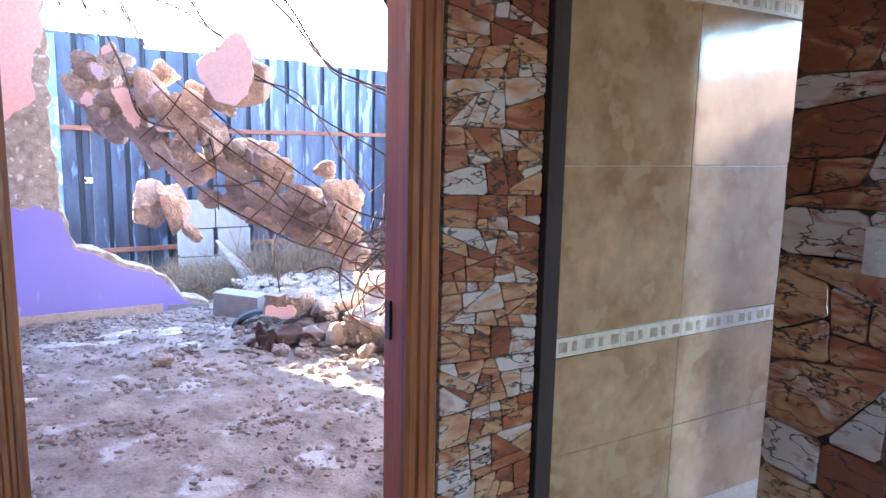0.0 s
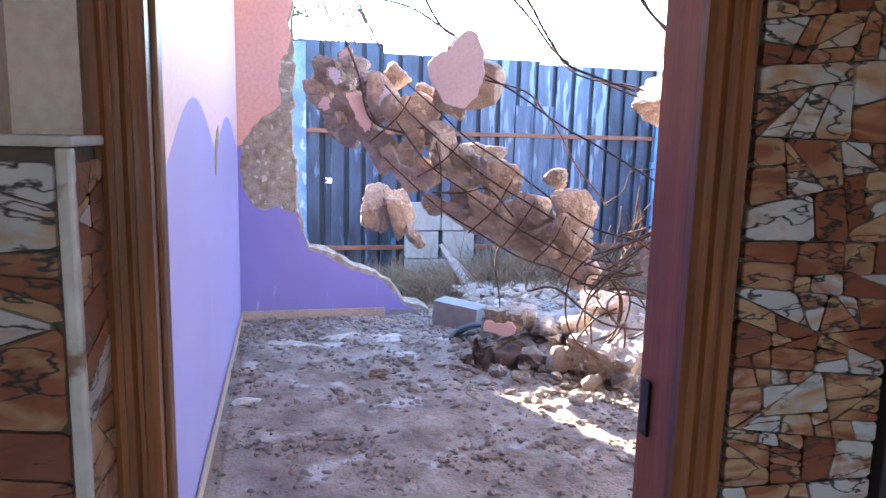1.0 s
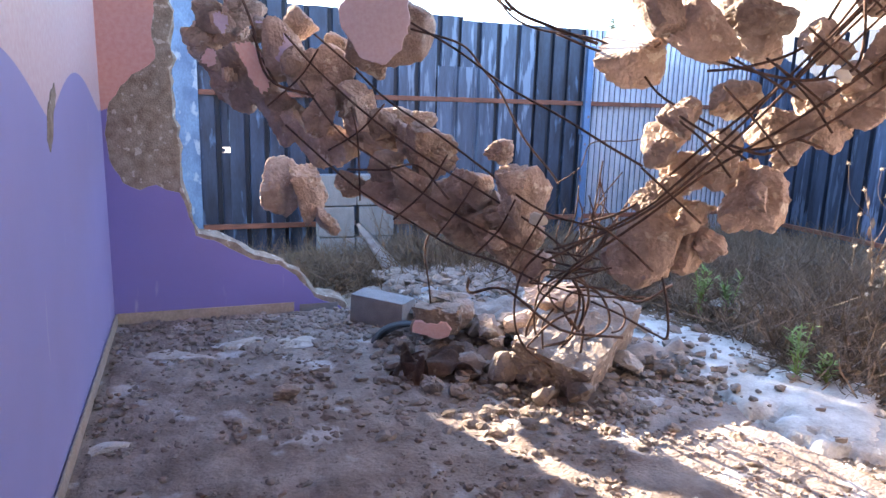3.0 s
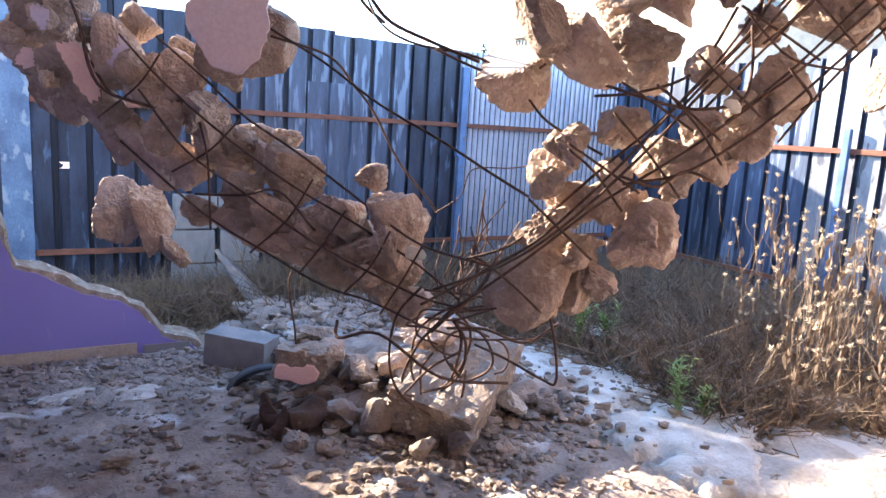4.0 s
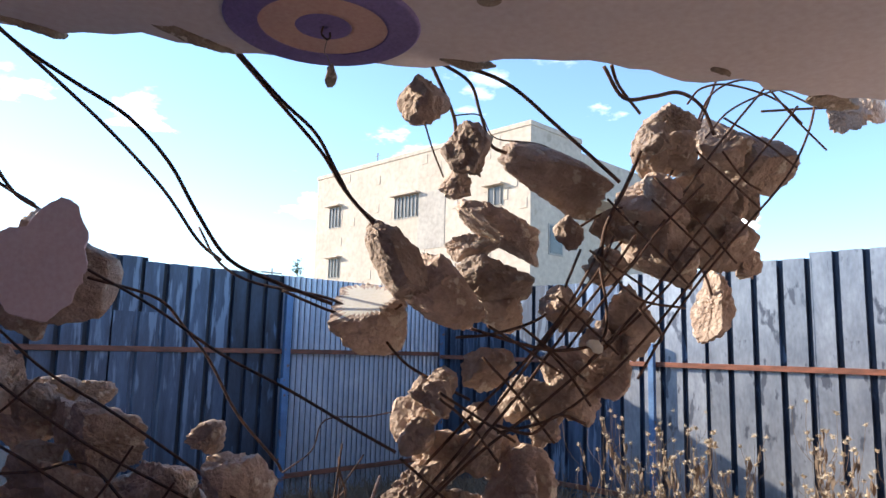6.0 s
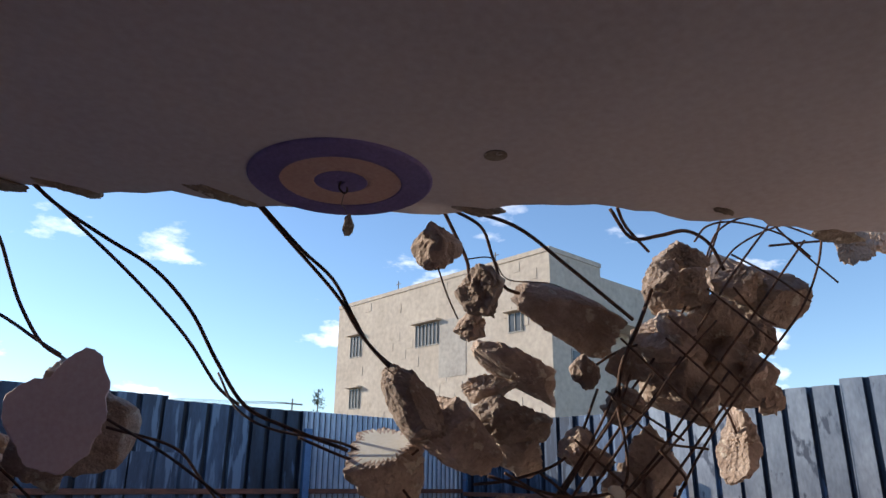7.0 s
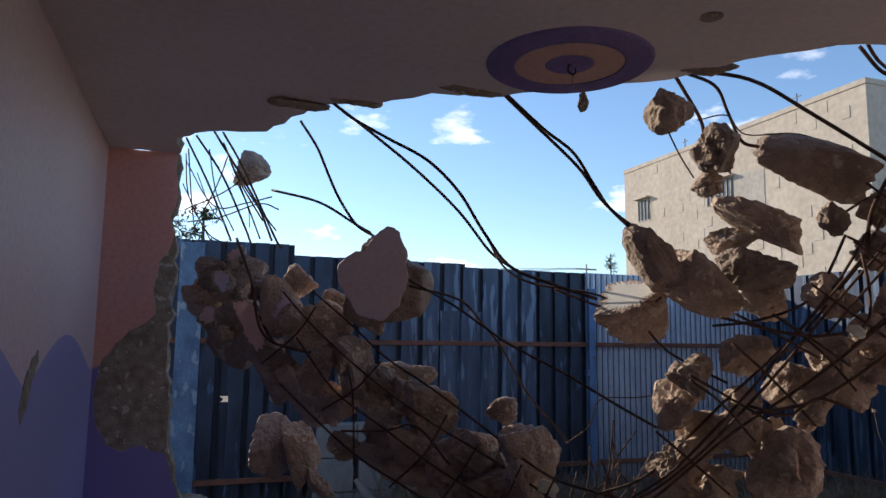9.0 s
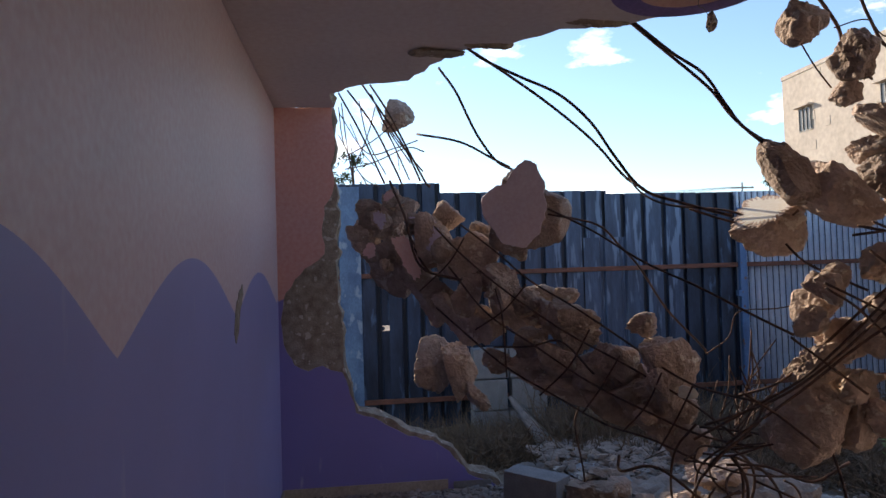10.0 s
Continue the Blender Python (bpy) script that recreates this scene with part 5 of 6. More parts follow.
rod(rising_arm, [(2.93, -2.81, 2.02), (3.10, -2.88, 1.93), (3.24, -2.94, 1.85)], 0.005)
rod(rising_arm, [(3.21, -2.92, 2.25), (3.35, -2.98, 2.14), (3.49, -3.04, 2.03)], 0.005)
rod(rising_arm, [(3.43, -3.01, 2.48), (3.59, -3.08, 2.37), (3.75, -3.14, 2.27)], 0.005)
rod(rising_arm, [(3.57, -3.07, 2.65), (3.78, -3.16, 2.57), (3.95, -3.23, 2.48)], 0.005)
rod(rising_arm, [(3.81, -3.17, 2.83), (3.96, -3.23, 2.71), (4.14, -3.30, 2.59)], 0.005)
rod(rising_arm, [(2.07, -2.47, 1.06), (2.19, -2.52, 0.97), (2.32, -2.57, 0.85)], 0.005)
rod(rising_arm, [(2.24, -2.54, 1.28), (2.34, -2.58, 1.19), (2.48, -2.64, 1.06)], 0.005)
rod(rising_arm, [(2.36, -2.59, 1.49), (2.49, -2.64, 1.41), (2.63, -2.70, 1.32)], 0.005)
rod(rising_arm, [(2.52, -2.66, 1.72), (2.65, -2.71, 1.65), (2.80, -2.77, 1.56)], 0.005)
# smaller broken pieces held in the mesh over the large lumps
rnd = random.Random(88)
for arm, front in ((lower_arm, (-0.72, -0.695)), (rising_arm, (-0.379, -0.925))):
    for ob in [o for o in arm.children if o.name.startswith("concrete_lump")]:
        if rnd.random() < 0.45:
            continue
        p, d = ob.matrix_world.translation, ob.dimensions
        off, s = 0.46 * min(d), rnd.uniform(0.045, 0.08)
        lump(arm, (p.x + front[0] * off + rnd.uniform(-0.07, 0.07), p.y + front[1] * off, p.z + rnd.uniform(-0.06, 0.06)), (s * 1.3, s * 0.9, s), rnd.uniform(0, 180), rnd.uniform(-50, 50))


# bent stirrups at the ceiling corner
rnd = random.Random(91)
for k in range(7):
    a = Vector((rnd.uniform(0.46, 0.8), rnd.uniform(-0.45, -0.1), rnd.uniform(2.5, 2.85)))
    b = a + Vector((rnd.uniform(0.02, 0.32), rnd.uniform(-0.1, 0.1), -rnd.uniform(0.2, 0.6)))
    rod(corner_bars, [a, a.lerp(b, 0.5) + Vector((rnd.gauss(0, 0.03), 0, rnd.gauss(0, 0.03))), b], rnd.choice((0.003, 0.004, 0.005)))
for x, y, z, s in ((2.06, -1.97, 0.985, 0.045), (2.43, -2.36, 1.10, 0.035), (2.90, -2.80, 1.66, 0.035)):
    pts, _ = broken(BALL2, int(x * 100), (s, 0.012, s * 0.7), cuts=4)
    me = bpy.data.meshes.new("chip")
    me.from_pydata(pts.tolist(), [], BALL2_F)
    ob = part("plaster_chip", me, CREAM)
    ob.matrix_world = pose(x, y - 0.05, z, 10, 20, -25)
    tagged(ob, "flake of white plaster stuck on a concrete lump", "plaster chip", "plaster chips")

# painted slab of broken wall, standing on edge in the tangle
slab = thing("wall_slab", (1.465, -1.22, 1.93), "piece of mauve painted wall broken off with rough edges", "wall fragment", rz=-18)
disc = jag([(0.058, 0.235), (0.115, 0.215), (0.135, 0.160), (0.160, 0.125), (0.150, 0.070), (0.168, -0.010), (0.140, -0.070), (0.125, -0.130), (0.046, -0.195), (-0.023, -0.185),
            (-0.092, -0.160), (-0.150, -0.070), (-0.185, -0.020), (-0.188, 0.058), (-0.150, 0.092), (-0.104, 0.115), (-0.046, 0.126), (0.0, 0.195), (0.058, 0.235)], 0.022, 0.007, 41)[:-1]
disc = [(u * 1.0 + 0.012, v * 1.12 - 0.01) for u, v in disc]
part("painted_face", slab_bm(disc, lambda u, v, d: (u, -0.105 + d, v), 0.02, 0.006, 2), MAUVE, slab, "smooth mauve paint")
pts, _ = broken(BALL5, 411, (0.24, 0.16, 0.25), cuts=6, lo=0.5)
pts[:, 1] = np.maximum(pts[:, 1], -0.094)
me = bpy.data.meshes.new("slab_back")
me.from_pydata(pts.tolist(), [], BALL5_F)
me.polygons.foreach_set("use_smooth", [True] * len(me.polygons))
ob = part("broken_back", me, CONCRETE, slab)
ob.matrix_local = pose(0.075, 0.01, -0.015)

# tangle of bars where the two arms meet
tangle = thing("bar_tangle", (0, 0, 0), "tangle of looped rusty bars over the rubble", "steel bars")
rnd = random.Random(77)
for k in range(17):
    a = Vector((2.15 + rnd.gauss(0, 0.10), -2.1 + rnd.gauss(0, 0.08), 0.72 + rnd.gauss(0, 0.09)))
    if k < 10:
        b = Vector((2.28 + rnd.gauss(0, 0.13), -1.80 + rnd.gauss(0, 0.10), rnd.uniform(0.12, 0.32)))
    else:
        b = Vector((2.50 + rnd.gauss(0, 0.2), -2.2 + rnd.gauss(0, 0.12), 0.85 + rnd.gauss(0, 0.15)))
    side = Vector((rnd.gauss(0, 1), rnd.gauss(0, 0.5), 0)).normalized() * rnd.uniform(0.06, 0.24)
    rod(tangle, [a, a.lerp(b, 0.2) + side * 0.7, a.lerp(b, 0.5) + side + Vector((0, 0, rnd.gauss(0, 0.04))), a.lerp(b, 0.8) + side * 0.8, b], rnd.choice((0.005, 0.006, 0.007)))
for k in range(3):
    c = Vector((2.35 + rnd.gauss(0, 0.16), -1.95 + rnd.gauss(0, 0.08), rnd.uniform(0.40, 0.62)))
    r0, tilt_, a0 = rnd.uniform(0.08, 0.17), rnd.uniform(0.2, 1.2), rnd.uniform(0, 6.28)
    rod(tangle, [c + Vector((r0 * math.cos(a0 + q), r0 * math.sin(a0 + q) * math.cos(tilt_), r0 * math.sin(a0 + q) * math.sin(tilt_))) for q in np.linspace(0, rnd.uniform(2.2, 3.8), 6)], 0.006)

for k in range(22):
    a = Vector((2.30 + rnd.gauss(0, 0.05), -2.0 + rnd.gauss(0, 0.06), rnd.uniform(0.72, 0.95)))
    b = a + Vector((rnd.gauss(0.05, 0.05), rnd.gauss(0, 0.05), rnd.uniform(0.10, 0.34)))
    rod(tangle, [a, a.lerp(b, 0.5) + Vector((rnd.gauss(0, 0.03), rnd.gauss(0, 0.03), 0)), b], 0.0035)

# ---------------------------------------------------------------- rubble heap
rnd = random.Random(5)


def stone(at, half, seed, mat=RUBBLE, label="broken chunk of plaster and concrete on the floor", rot=(0, 0, 0), paint=None, face=None, group="rubble stones", category="rubble"):
    ob = new("rubble_stone", lump_mesh(seed, half, face, paint, mat))
    ob.matrix_world = pose(*at, *rot)
    return tagged(ob, label, category, group)


# footing slab lying tilted in the heap: rough upper face, one smooth cast side
def cast_slab(base, faces, seed, half, rough):
    rnd = np.random.RandomState(seed)
    off = rnd.uniform(-30, 30, 3)
    p = base / np.abs(base).max(axis=1)[:, None]
    side = (base[:, 1] < -0.62 * np.abs(base).max(axis=1)) & (np.abs(p[:, 1]) > 0.999)
    q = p * np.array(half)
    q = q - np.sign(q) * 0.02 * np.array([abs(noise.fractal(Vector(v * 6 + off), 0.8, 2.0, 4)) for v in q])[:, None]
    amp = np.where(side, 0.12, 1.0) * rough
    big = np.array([noise.fractal(Vector(v * 9 + off), 0.9, 2.1, 4) for v in q])
    fine = np.array([abs(noise.fractal(Vector(v * 38 + off), 0.7, 2.0, 3)) for v in q])
    dirn = base / np.linalg.norm(base, axis=1)[:, None]
    q = q + dirn * (amp * (big * 0.9 - fine * 0.55))[:, None]
    me = bpy.data.meshes.new("slab")
    me.from_pydata(q.tolist(), [], faces)
    me.polygons.foreach_set("use_smooth", [True] * len(faces))
    me.set_sharp_from_angle(angle=radians(26))
    return me


ob = part("footing_block", cast_slab(BALL5, BALL5_F, 900, (0.43, 0.22, 0.12), 0.034), FOOTING)
ob.matrix_world = pose(2.58, -1.61, 0.205, 0, 0, 38) @ pose(0, 0, 0, 12, -12, 0)
tagged(ob, "broken concrete footing slab lying tilted in rubble", "concrete block")
stone((2.50, -1.40, 0.40), (0.17, 0.12, 0.10), 901, mat=CONCRETE, label="lump of tan concrete lying on the footing block")
stone((2.86, -1.30, 0.20), (0.15, 0.12, 0.10), 902, paint=LILAC, face=(0, -0.3, 1), label="rubble lump with a lilac painted face")
stone((1.97, -1.50, 0.06), (0.10, 0.08, 0.09), 903)
stone((1.80, -1.76, 0.03), (0.07, 0.06, 0.05), 904)
stone((1.68, -1.66, 0.04), (0.06, 0.05, 0.05), 905)
stone((2.08, -1.66, 0.09), (0.08, 0.07, 0.11), 906)
stone((0.936, -1.508, 0.04), (0.075, 0.055, 0.045), 907, label="brown brick fragment lying on the dusty floor")
stone((2.2, -1.95, 0.05), (0.08, 0.06, 0.06), 908)
stone((2.55, -2.10, 0.04), (0.06, 0.06, 0.05), 909)
stone((0.14, -1.86, 0.02), (0.085, 0.06, 0.018), 910, mat=LIME, label="flat chip of white plaster on the floor")
stone((0.75, -0.62, 0.012), (0.16, 0.11, 0.015), 911, mat=PALE, label="thin sheet of white plaster on the floor")
stone((1.12, -0.70, 0.012), (0.14, 0.10, 0.014), 912, mat=PALE, label="thin sheet of white plaster on the floor")
stone((0.42, -0.75, 0.012), (0.20, 0.13, 0.013), 913, mat=PALE, label="thin sheet of grey plaster on the floor")
for k in range(230):
    a = rnd.uniform(0, 6.28)
    r = abs(rnd.gauss(0, 0.55))
    x, y = 2.35 + r * math.cos(a) * 1.2, -1.35 + r * math.sin(a)
    if y > -0.02 and x < 1.62 or x < 1.55 or x > 3.15 or (x < 2.1 and y < -1.15):
        continue
    s = 0.02 + 0.07 * rnd.random() ** 2.2
    z0 = 0.24 * max(0, 1 - r / 0.85)
    stone((x, y, z0 + s * 0.3), (s * rnd.uniform(0.8, 1.5), s, s * rnd.uniform(0.5, 0.9)), 1000 + k, rot=(0, 0, rnd.uniform(0, 360)), mat=rnd.choice((RUBBLE, RUBBLE, RUBBLE, CONCRETE, RUBBLE, CONCRETE, PALE)))
for k in range(70):
    x, y = rnd.uniform(1.75, 3.5), rnd.uniform(-0.5, 1.0)
    if x < 1.95 and y > -0.15:
        continue
    s = 0.03 + 0.09 * rnd.random() ** 2
    stone((x, y, max(-0.02, 0.05 - 0.08 * y) + s * 0.2), (s * rnd.uniform(1.0, 1.8), s, s * rnd.uniform(0.25, 0.6)), 1400 + k, rot=(rnd.uniform(-12, 12), rnd.uniform(-12, 12), rnd.uniform(0, 360)), mat=rnd.choice((RUBBLE, RUBBLE, RUBBLE, BLOCK, CONCRETE, PALE)), label="flat piece of broken concrete behind the wall", group="rubble slabs")


def crumbs(count, spot, size, mat, name, label, seed):
    """Loose crumbs joined into one mesh."""
    rnd = random.Random(seed)
    shapes = []
    for k in range(6):
        p, _ = broken(BALL2 if k % 2 else BALL2, 50 + k, (1, 0.8, 0.55), cuts=6, lo=0.35, hi=0.7)
        shapes.append(p)
    V, Fc = [], []
    for k in range(count):
        x, y, z = spot(rnd)
        s = size(rnd)
        a = rnd.uniform(0, 6.28)
        ca, sa = math.cos(a), math.sin(a)
        p = shapes[k % 6] * s
        q = np.column_stack((p[:, 0] * ca - p[:, 1] * sa + x, p[:, 0] * sa + p[:, 1] * ca + y, p[:, 2] + z + s * 0.25))
        o = len(V)
        V.extend(q.tolist())
        Fc.extend([[i + o for i in f] for f in BALL2_F])
    me = bpy.data.meshes.new(name)
    me.from_pydata(V, [], Fc)
    return tagged(part(name, me, mat), label, "rubble", kind="stuff")


def on_floor(r):
    while True:
        x, y = r.uniform(0.03, 3.0), -4.5 * r.random() ** 1.4 - 0.03
        if noise.fractal(Vector((x * 3.5, y * 3.5, 11)), 1, 2, 3) > r.uniform(-0.35, 0.6):
            return x, y, 0.005


def by_wall(r):
    return r.uniform(0.05, 2.0), -0.05 - abs(r.gauss(0, 0.35)), 0.008


def on_heap(r):
    a, d = r.uniform(0, 6.28), abs(r.gauss(0, 0.6))
    x, y = 2.45 + 1.2 * d * math.cos(a), -1.15 + d * math.sin(a)
    if x < 1.62 and y > -0.1:
        y = -0.1 - r.random() * 0.4
    return x, y, 0.15 * max(0, 1 - d / 0.9)


def outside(r):
    x, y = r.uniform(1.8, 6.0), r.uniform(-4.0, 2.4)
    if x < 3.2 and y < 0.1:
        x += 1.6
    return x, y, ground_height(x, y) + 0.005


crumbs(7000, on_floor, lambda r: 0.003 + 0.024 * r.random() ** 4, RUBBLE, "floor_crumbs", "small crumbs of broken plaster on the floor", 1)
crumbs(800, by_wall, lambda r: 0.007 + 0.028 * r.random() ** 2, RUBBLE, "plaster_crumbs", "grey crumbs of plaster along the broken wall", 2)
crumbs(2000, on_heap, lambda r: 0.010 + 0.045 * r.random() ** 2.6, RUBBLE, "heap_crumbs", "loose rubble heaped under the fallen beam", 3)
crumbs(650, outside, lambda r: 0.008 + 0.03 * r.random() ** 3, LIME, "yard_crumbs", "pale crumbs scattered over the earth", 4)

crumbs(4200, on_floor, lambda r: 0.004 + 0.022 * r.random() ** 3.5, CLOD, "floor_clods", "dark brown clods of mortar on the floor", 7)


def at_footing(r):
    a, d = r.uniform(0, 6.28), 0.25 + abs(r.gauss(0, 0.28))
    return 2.45 + 1.25 * d * math.cos(a), -1.78 + 0.9 * d * math.sin(a), 0.005


def on_screed(r):
    x, y = r.uniform(3.0, 5.2), r.uniform(-3.9, -0.6)
    return x, y, ground_height(x, y) + 0.012


def behind_heap(r):
    x, y = r.uniform(1.85, 3.5), r.uniform(-0.75, 0.95)
    d = math.hypot((x - 2.6) / 0.95, (y - 0.45) / 0.8)
    return x + (0.4 if x < 2.0 and y > -0.2 else 0.0), y, 0.015 + 0.09 * max(0.0, 0.9 - d)


crumbs(1500, behind_heap, lambda r: 0.014 + 0.05 * r.random() ** 2.4, RUBBLE, "heap_rubble", "grey broken rubble behind the fallen beam", 13)
crumbs(900, at_footing, lambda r: 0.010 + 0.036 * r.random() ** 2.6, FOOTING, "footing_rubble", "brown rubble round the footing slab", 9)
crumbs(2600, on_screed, lambda r: 0.004 + 0.024 * r.random() ** 4, RUBBLE, "screed_crumbs", "brown crumbs over the pale screed", 10)
crumbs(1200, on_screed, lambda r: 0.004 + 0.022 * r.random() ** 4, PALE, "screed_grit", "pale grit over the dusty earth", 12)
# mound under the heap and the pale screed outside
def mound(name, cx, cy, rx, ry, h, mat, label, cat, seed, floor=0.0):
    bm = bmesh.new()
    n = 48
    rows = []
    for j in range(n + 1):
        row = []
        for i in range(n + 1):
            u, v = 2 * i / n - 1, 2 * j / n - 1
            d = math.hypot(u, v)
            x, y = cx + rx * u, cy + ry * v
            k = max(0.0, 0.9 - d + 0.36 * noise.fractal(Vector((x * 2.4, y * 2.4, seed)), 0.7, 2, 6))
            z = floor - 0.12 + min(k * 4, 1) * 0.125 + h * k * (1 + 0.7 * noise.fractal(Vector((x * 5, y * 5, seed)), 1, 2, 4))
            row.append(bm.verts.new((x, y, z)))
        rows.append(row)
    for a, b in zip(rows, rows[1:]):
        for i in range(n):
            bm.faces.new((a[i], a[i + 1], b[i + 1], b[i]))
    return tagged(part(name, bm, mat, smooth=True), label, cat, kind="stuff")


mound("rubble_mound", 2.5, -1.02, 1.05, 0.95, 0.19, RUBBLE, "low mound of crushed plaster and concrete", "rubble", 3)
mound("rubble_mound", 2.6, 0.45, 0.95, 0.8, 0.12, RUBBLE, "low mound of earth and rubble behind the wall", "rubble", 8, -0.06)
mound("screed_patch", 3.55, -1.30, 0.55, 0.85, 0.02, LIME, "cracked white screed beside the floor", "screed", 5, -0.02)
mound("screed_patch", 3.62, -2.25, 0.62, 0.62, 0.02, LIME, "cracked white screed at the edge of the yard", "screed", 9, -0.02)
mound("screed_patch", 4.1, -2.9, 0.9, 0.7, 0.03, PALE, "pale dusty earth in the sun", "screed", 6, -0.04)

# cement block
blk = thing("cement_block", (1.724, -0.423, -0.012), "grey cement building block standing among the rubble", "building block", rz=-43)
part("body", box_bm((-0.20, -0.10, 0.02), (0.20, 0.10, 0.215), 0.006), BLOCK, blk)
blk.rotation_euler.y = radians(3)
# pink painted block fragment
brick = thing("painted_block", (1.88, -1.13, 0.175), "pink painted block fragment on the rubble", "block fragment", rz=-28)
part("body", cast_slab(BALL4, BALL4_F, 931, (0.15, 0.085, 0.085), 0.03), FOOTING, brick).location = (0, 0, 0.07)
bm = slab_bm(jag([(-0.13, 0.0), (-0.05, -0.01), (0.02, -0.03), (0.08, -0.01), (0.10, 0.03), (0.07, 0.07), (-0.02, 0.06), (-0.12, 0.065), (-0.13, 0.0)], 0.03, 0.007, 17)[:-1], lambda u, v, d: (u, -0.100 + d, v), 0.03, 0.005, 6)
part("painted_face", bm, ROSE, brick, "pink painted plaster")
stone((2.02, -1.10, 0.25), (0.12, 0.10, 0.09), 930, mat=CONCRETE)

# torn hides, rubber strips and plastic
def crumple(name, at, w, d, h, mat, label, cat, seed, rz=0):
    bm = bmesh.new()
    n = 26
    rows = []
    for j in range(n + 1):
        row = []
        for i in range(n + 1):
            u, v = i / n - 0.5, j / n - 0.5
            z = h * (0.5 - abs(u) * 0.8) + h * 0.55 * noise.fractal(Vector((u * 2.2, v * 2.2, seed)), 1, 2, 2)
            row.append(bm.verts.new((w * (u + 0.12 * noise.noise(Vector((u * 3, v * 3, seed + 5)))), d * v + 0.1 * d * noise.noise(Vector((u * 4, v * 3, seed + 9))), max(z, 0.0))))
        rows.append(row)
    for a, b in zip(rows, rows[1:]):
        for i in range(n):
            bm.faces.new((a[i], a[i + 1], b[i + 1], b[i]))
    bmesh.ops.solidify(bm, geom=list(bm.faces), thickness=0.006)
    ob = part(name, bm, mat, smooth=True)
    ob.matrix_world = pose(*at, 0, 0, rz)
    return tagged(ob, label, cat)


crumple("torn_hide", (1.88, -1.45, 0.0), 0.52, 0.30, 0.24, RAG, "crumpled dark brown hide under the bars", "rag", 1, -20)
crumple("torn_hide", (1.64, -1.44, 0.0), 0.16, 0.22, 0.25, RAG, "folded dark brown hide on the rubble", "rag", 4, 30)
crumple("plastic_sheet", (2.25, 0.15, 0.02), 0.28, 0.16, 0.10, PLASTIC, "torn white plastic sheet on the rubble", "plastic sheet", 6, 15)
crumple("plastic_sheet", (1.98, 0.0, 0.0), 0.2, 0.14, 0.11, PLASTIC, "torn pale plastic sheet on the rubble", "plastic sheet", 8, -25)
for k, (z, w) in enumerate(((0.05, 0.20), (0.09, 0.18))):
    bm = bmesh.new()
    n = 20
    rows = []
    for i in range(n + 1):
        a = math.pi * (0.1 + 0.85 * i / n)
        c = Vector((w * math.cos(a), -0.02 * i / n, 0.10 * math.sin(a)))
        rows.append([bm.verts.new(c + Vector((0, dy, dz))) for dy, dz in ((0, 0), (0.07, 0.01), (0.07, 0.018), (0, 0.008))])
    for a, b in zip(rows, rows[1:]):
        for q in range(4):
            bm.faces.new((a[q], a[(q + 1) % 4], b[(q + 1) % 4], b[q]))
    ob = part("rubber_strip", bm, RUBBER, smooth=True)
    ob.matrix_world = pose(1.74, -0.85 - 0.10 * k, z - 0.045, 0, 0, 20 - 30 * k)
    tagged(ob, "curved strip of black rubber on the rubble", "rubber strip", "rubber strips")
# leaning torn strip of white foil
bm = bmesh.new()
rows = []
for i in range(25):
    w = i / 24
    c = Vector((1.93 + 0.32 * w, 1.25 - 0.25 * w, 0.42 - 0.46 * w))
    ww = 0.02 + 0.06 * w
    rows.append([bm.verts.new(c + Vector((ww * s + 0.012 * noise.noise(Vector((i * 0.8, s * 3, 0))), 0.03 * noise.noise(Vector((i * 0.6, s * 2, 4))), 0.5 * ww * s))) for s in (-1, -0.5, 0, 0.5, 1)])
for a, b in zip(rows, rows[1:]):
    for i in range(4):
        bm.faces.new((a[i], a[i + 1], b[i + 1], b[i]))
bmesh.ops.solidify(bm, geom=list(bm.faces), thickness=0.008)
tagged(part("torn_strip", bm, PLASTIC, smooth=True), "torn strip of white insulation leaning in the weeds", "plastic strip")
# pale blocks stacked against the fence
rnd = random.Random(8)
for j in range(6):
    blk2 = part("stacked_block", box_bm((-0.2, -0.1, 0), (0.2, 0.1, 0.195), 0.008), BLOCK)
    blk2.matrix_world = pose(2.03 + 0.42 * (j % 2) + rnd.uniform(-0.02, 0.02), 2.75, -0.33 + 0.2 * (j // 2) * 1.75, 0, 0, rnd.uniform(-3, 3))
    blk2.scale = (1, 1, 1.72)
    tagged(blk2, "pale cement block stacked against the metal fence", "building block", "stacked blocks")


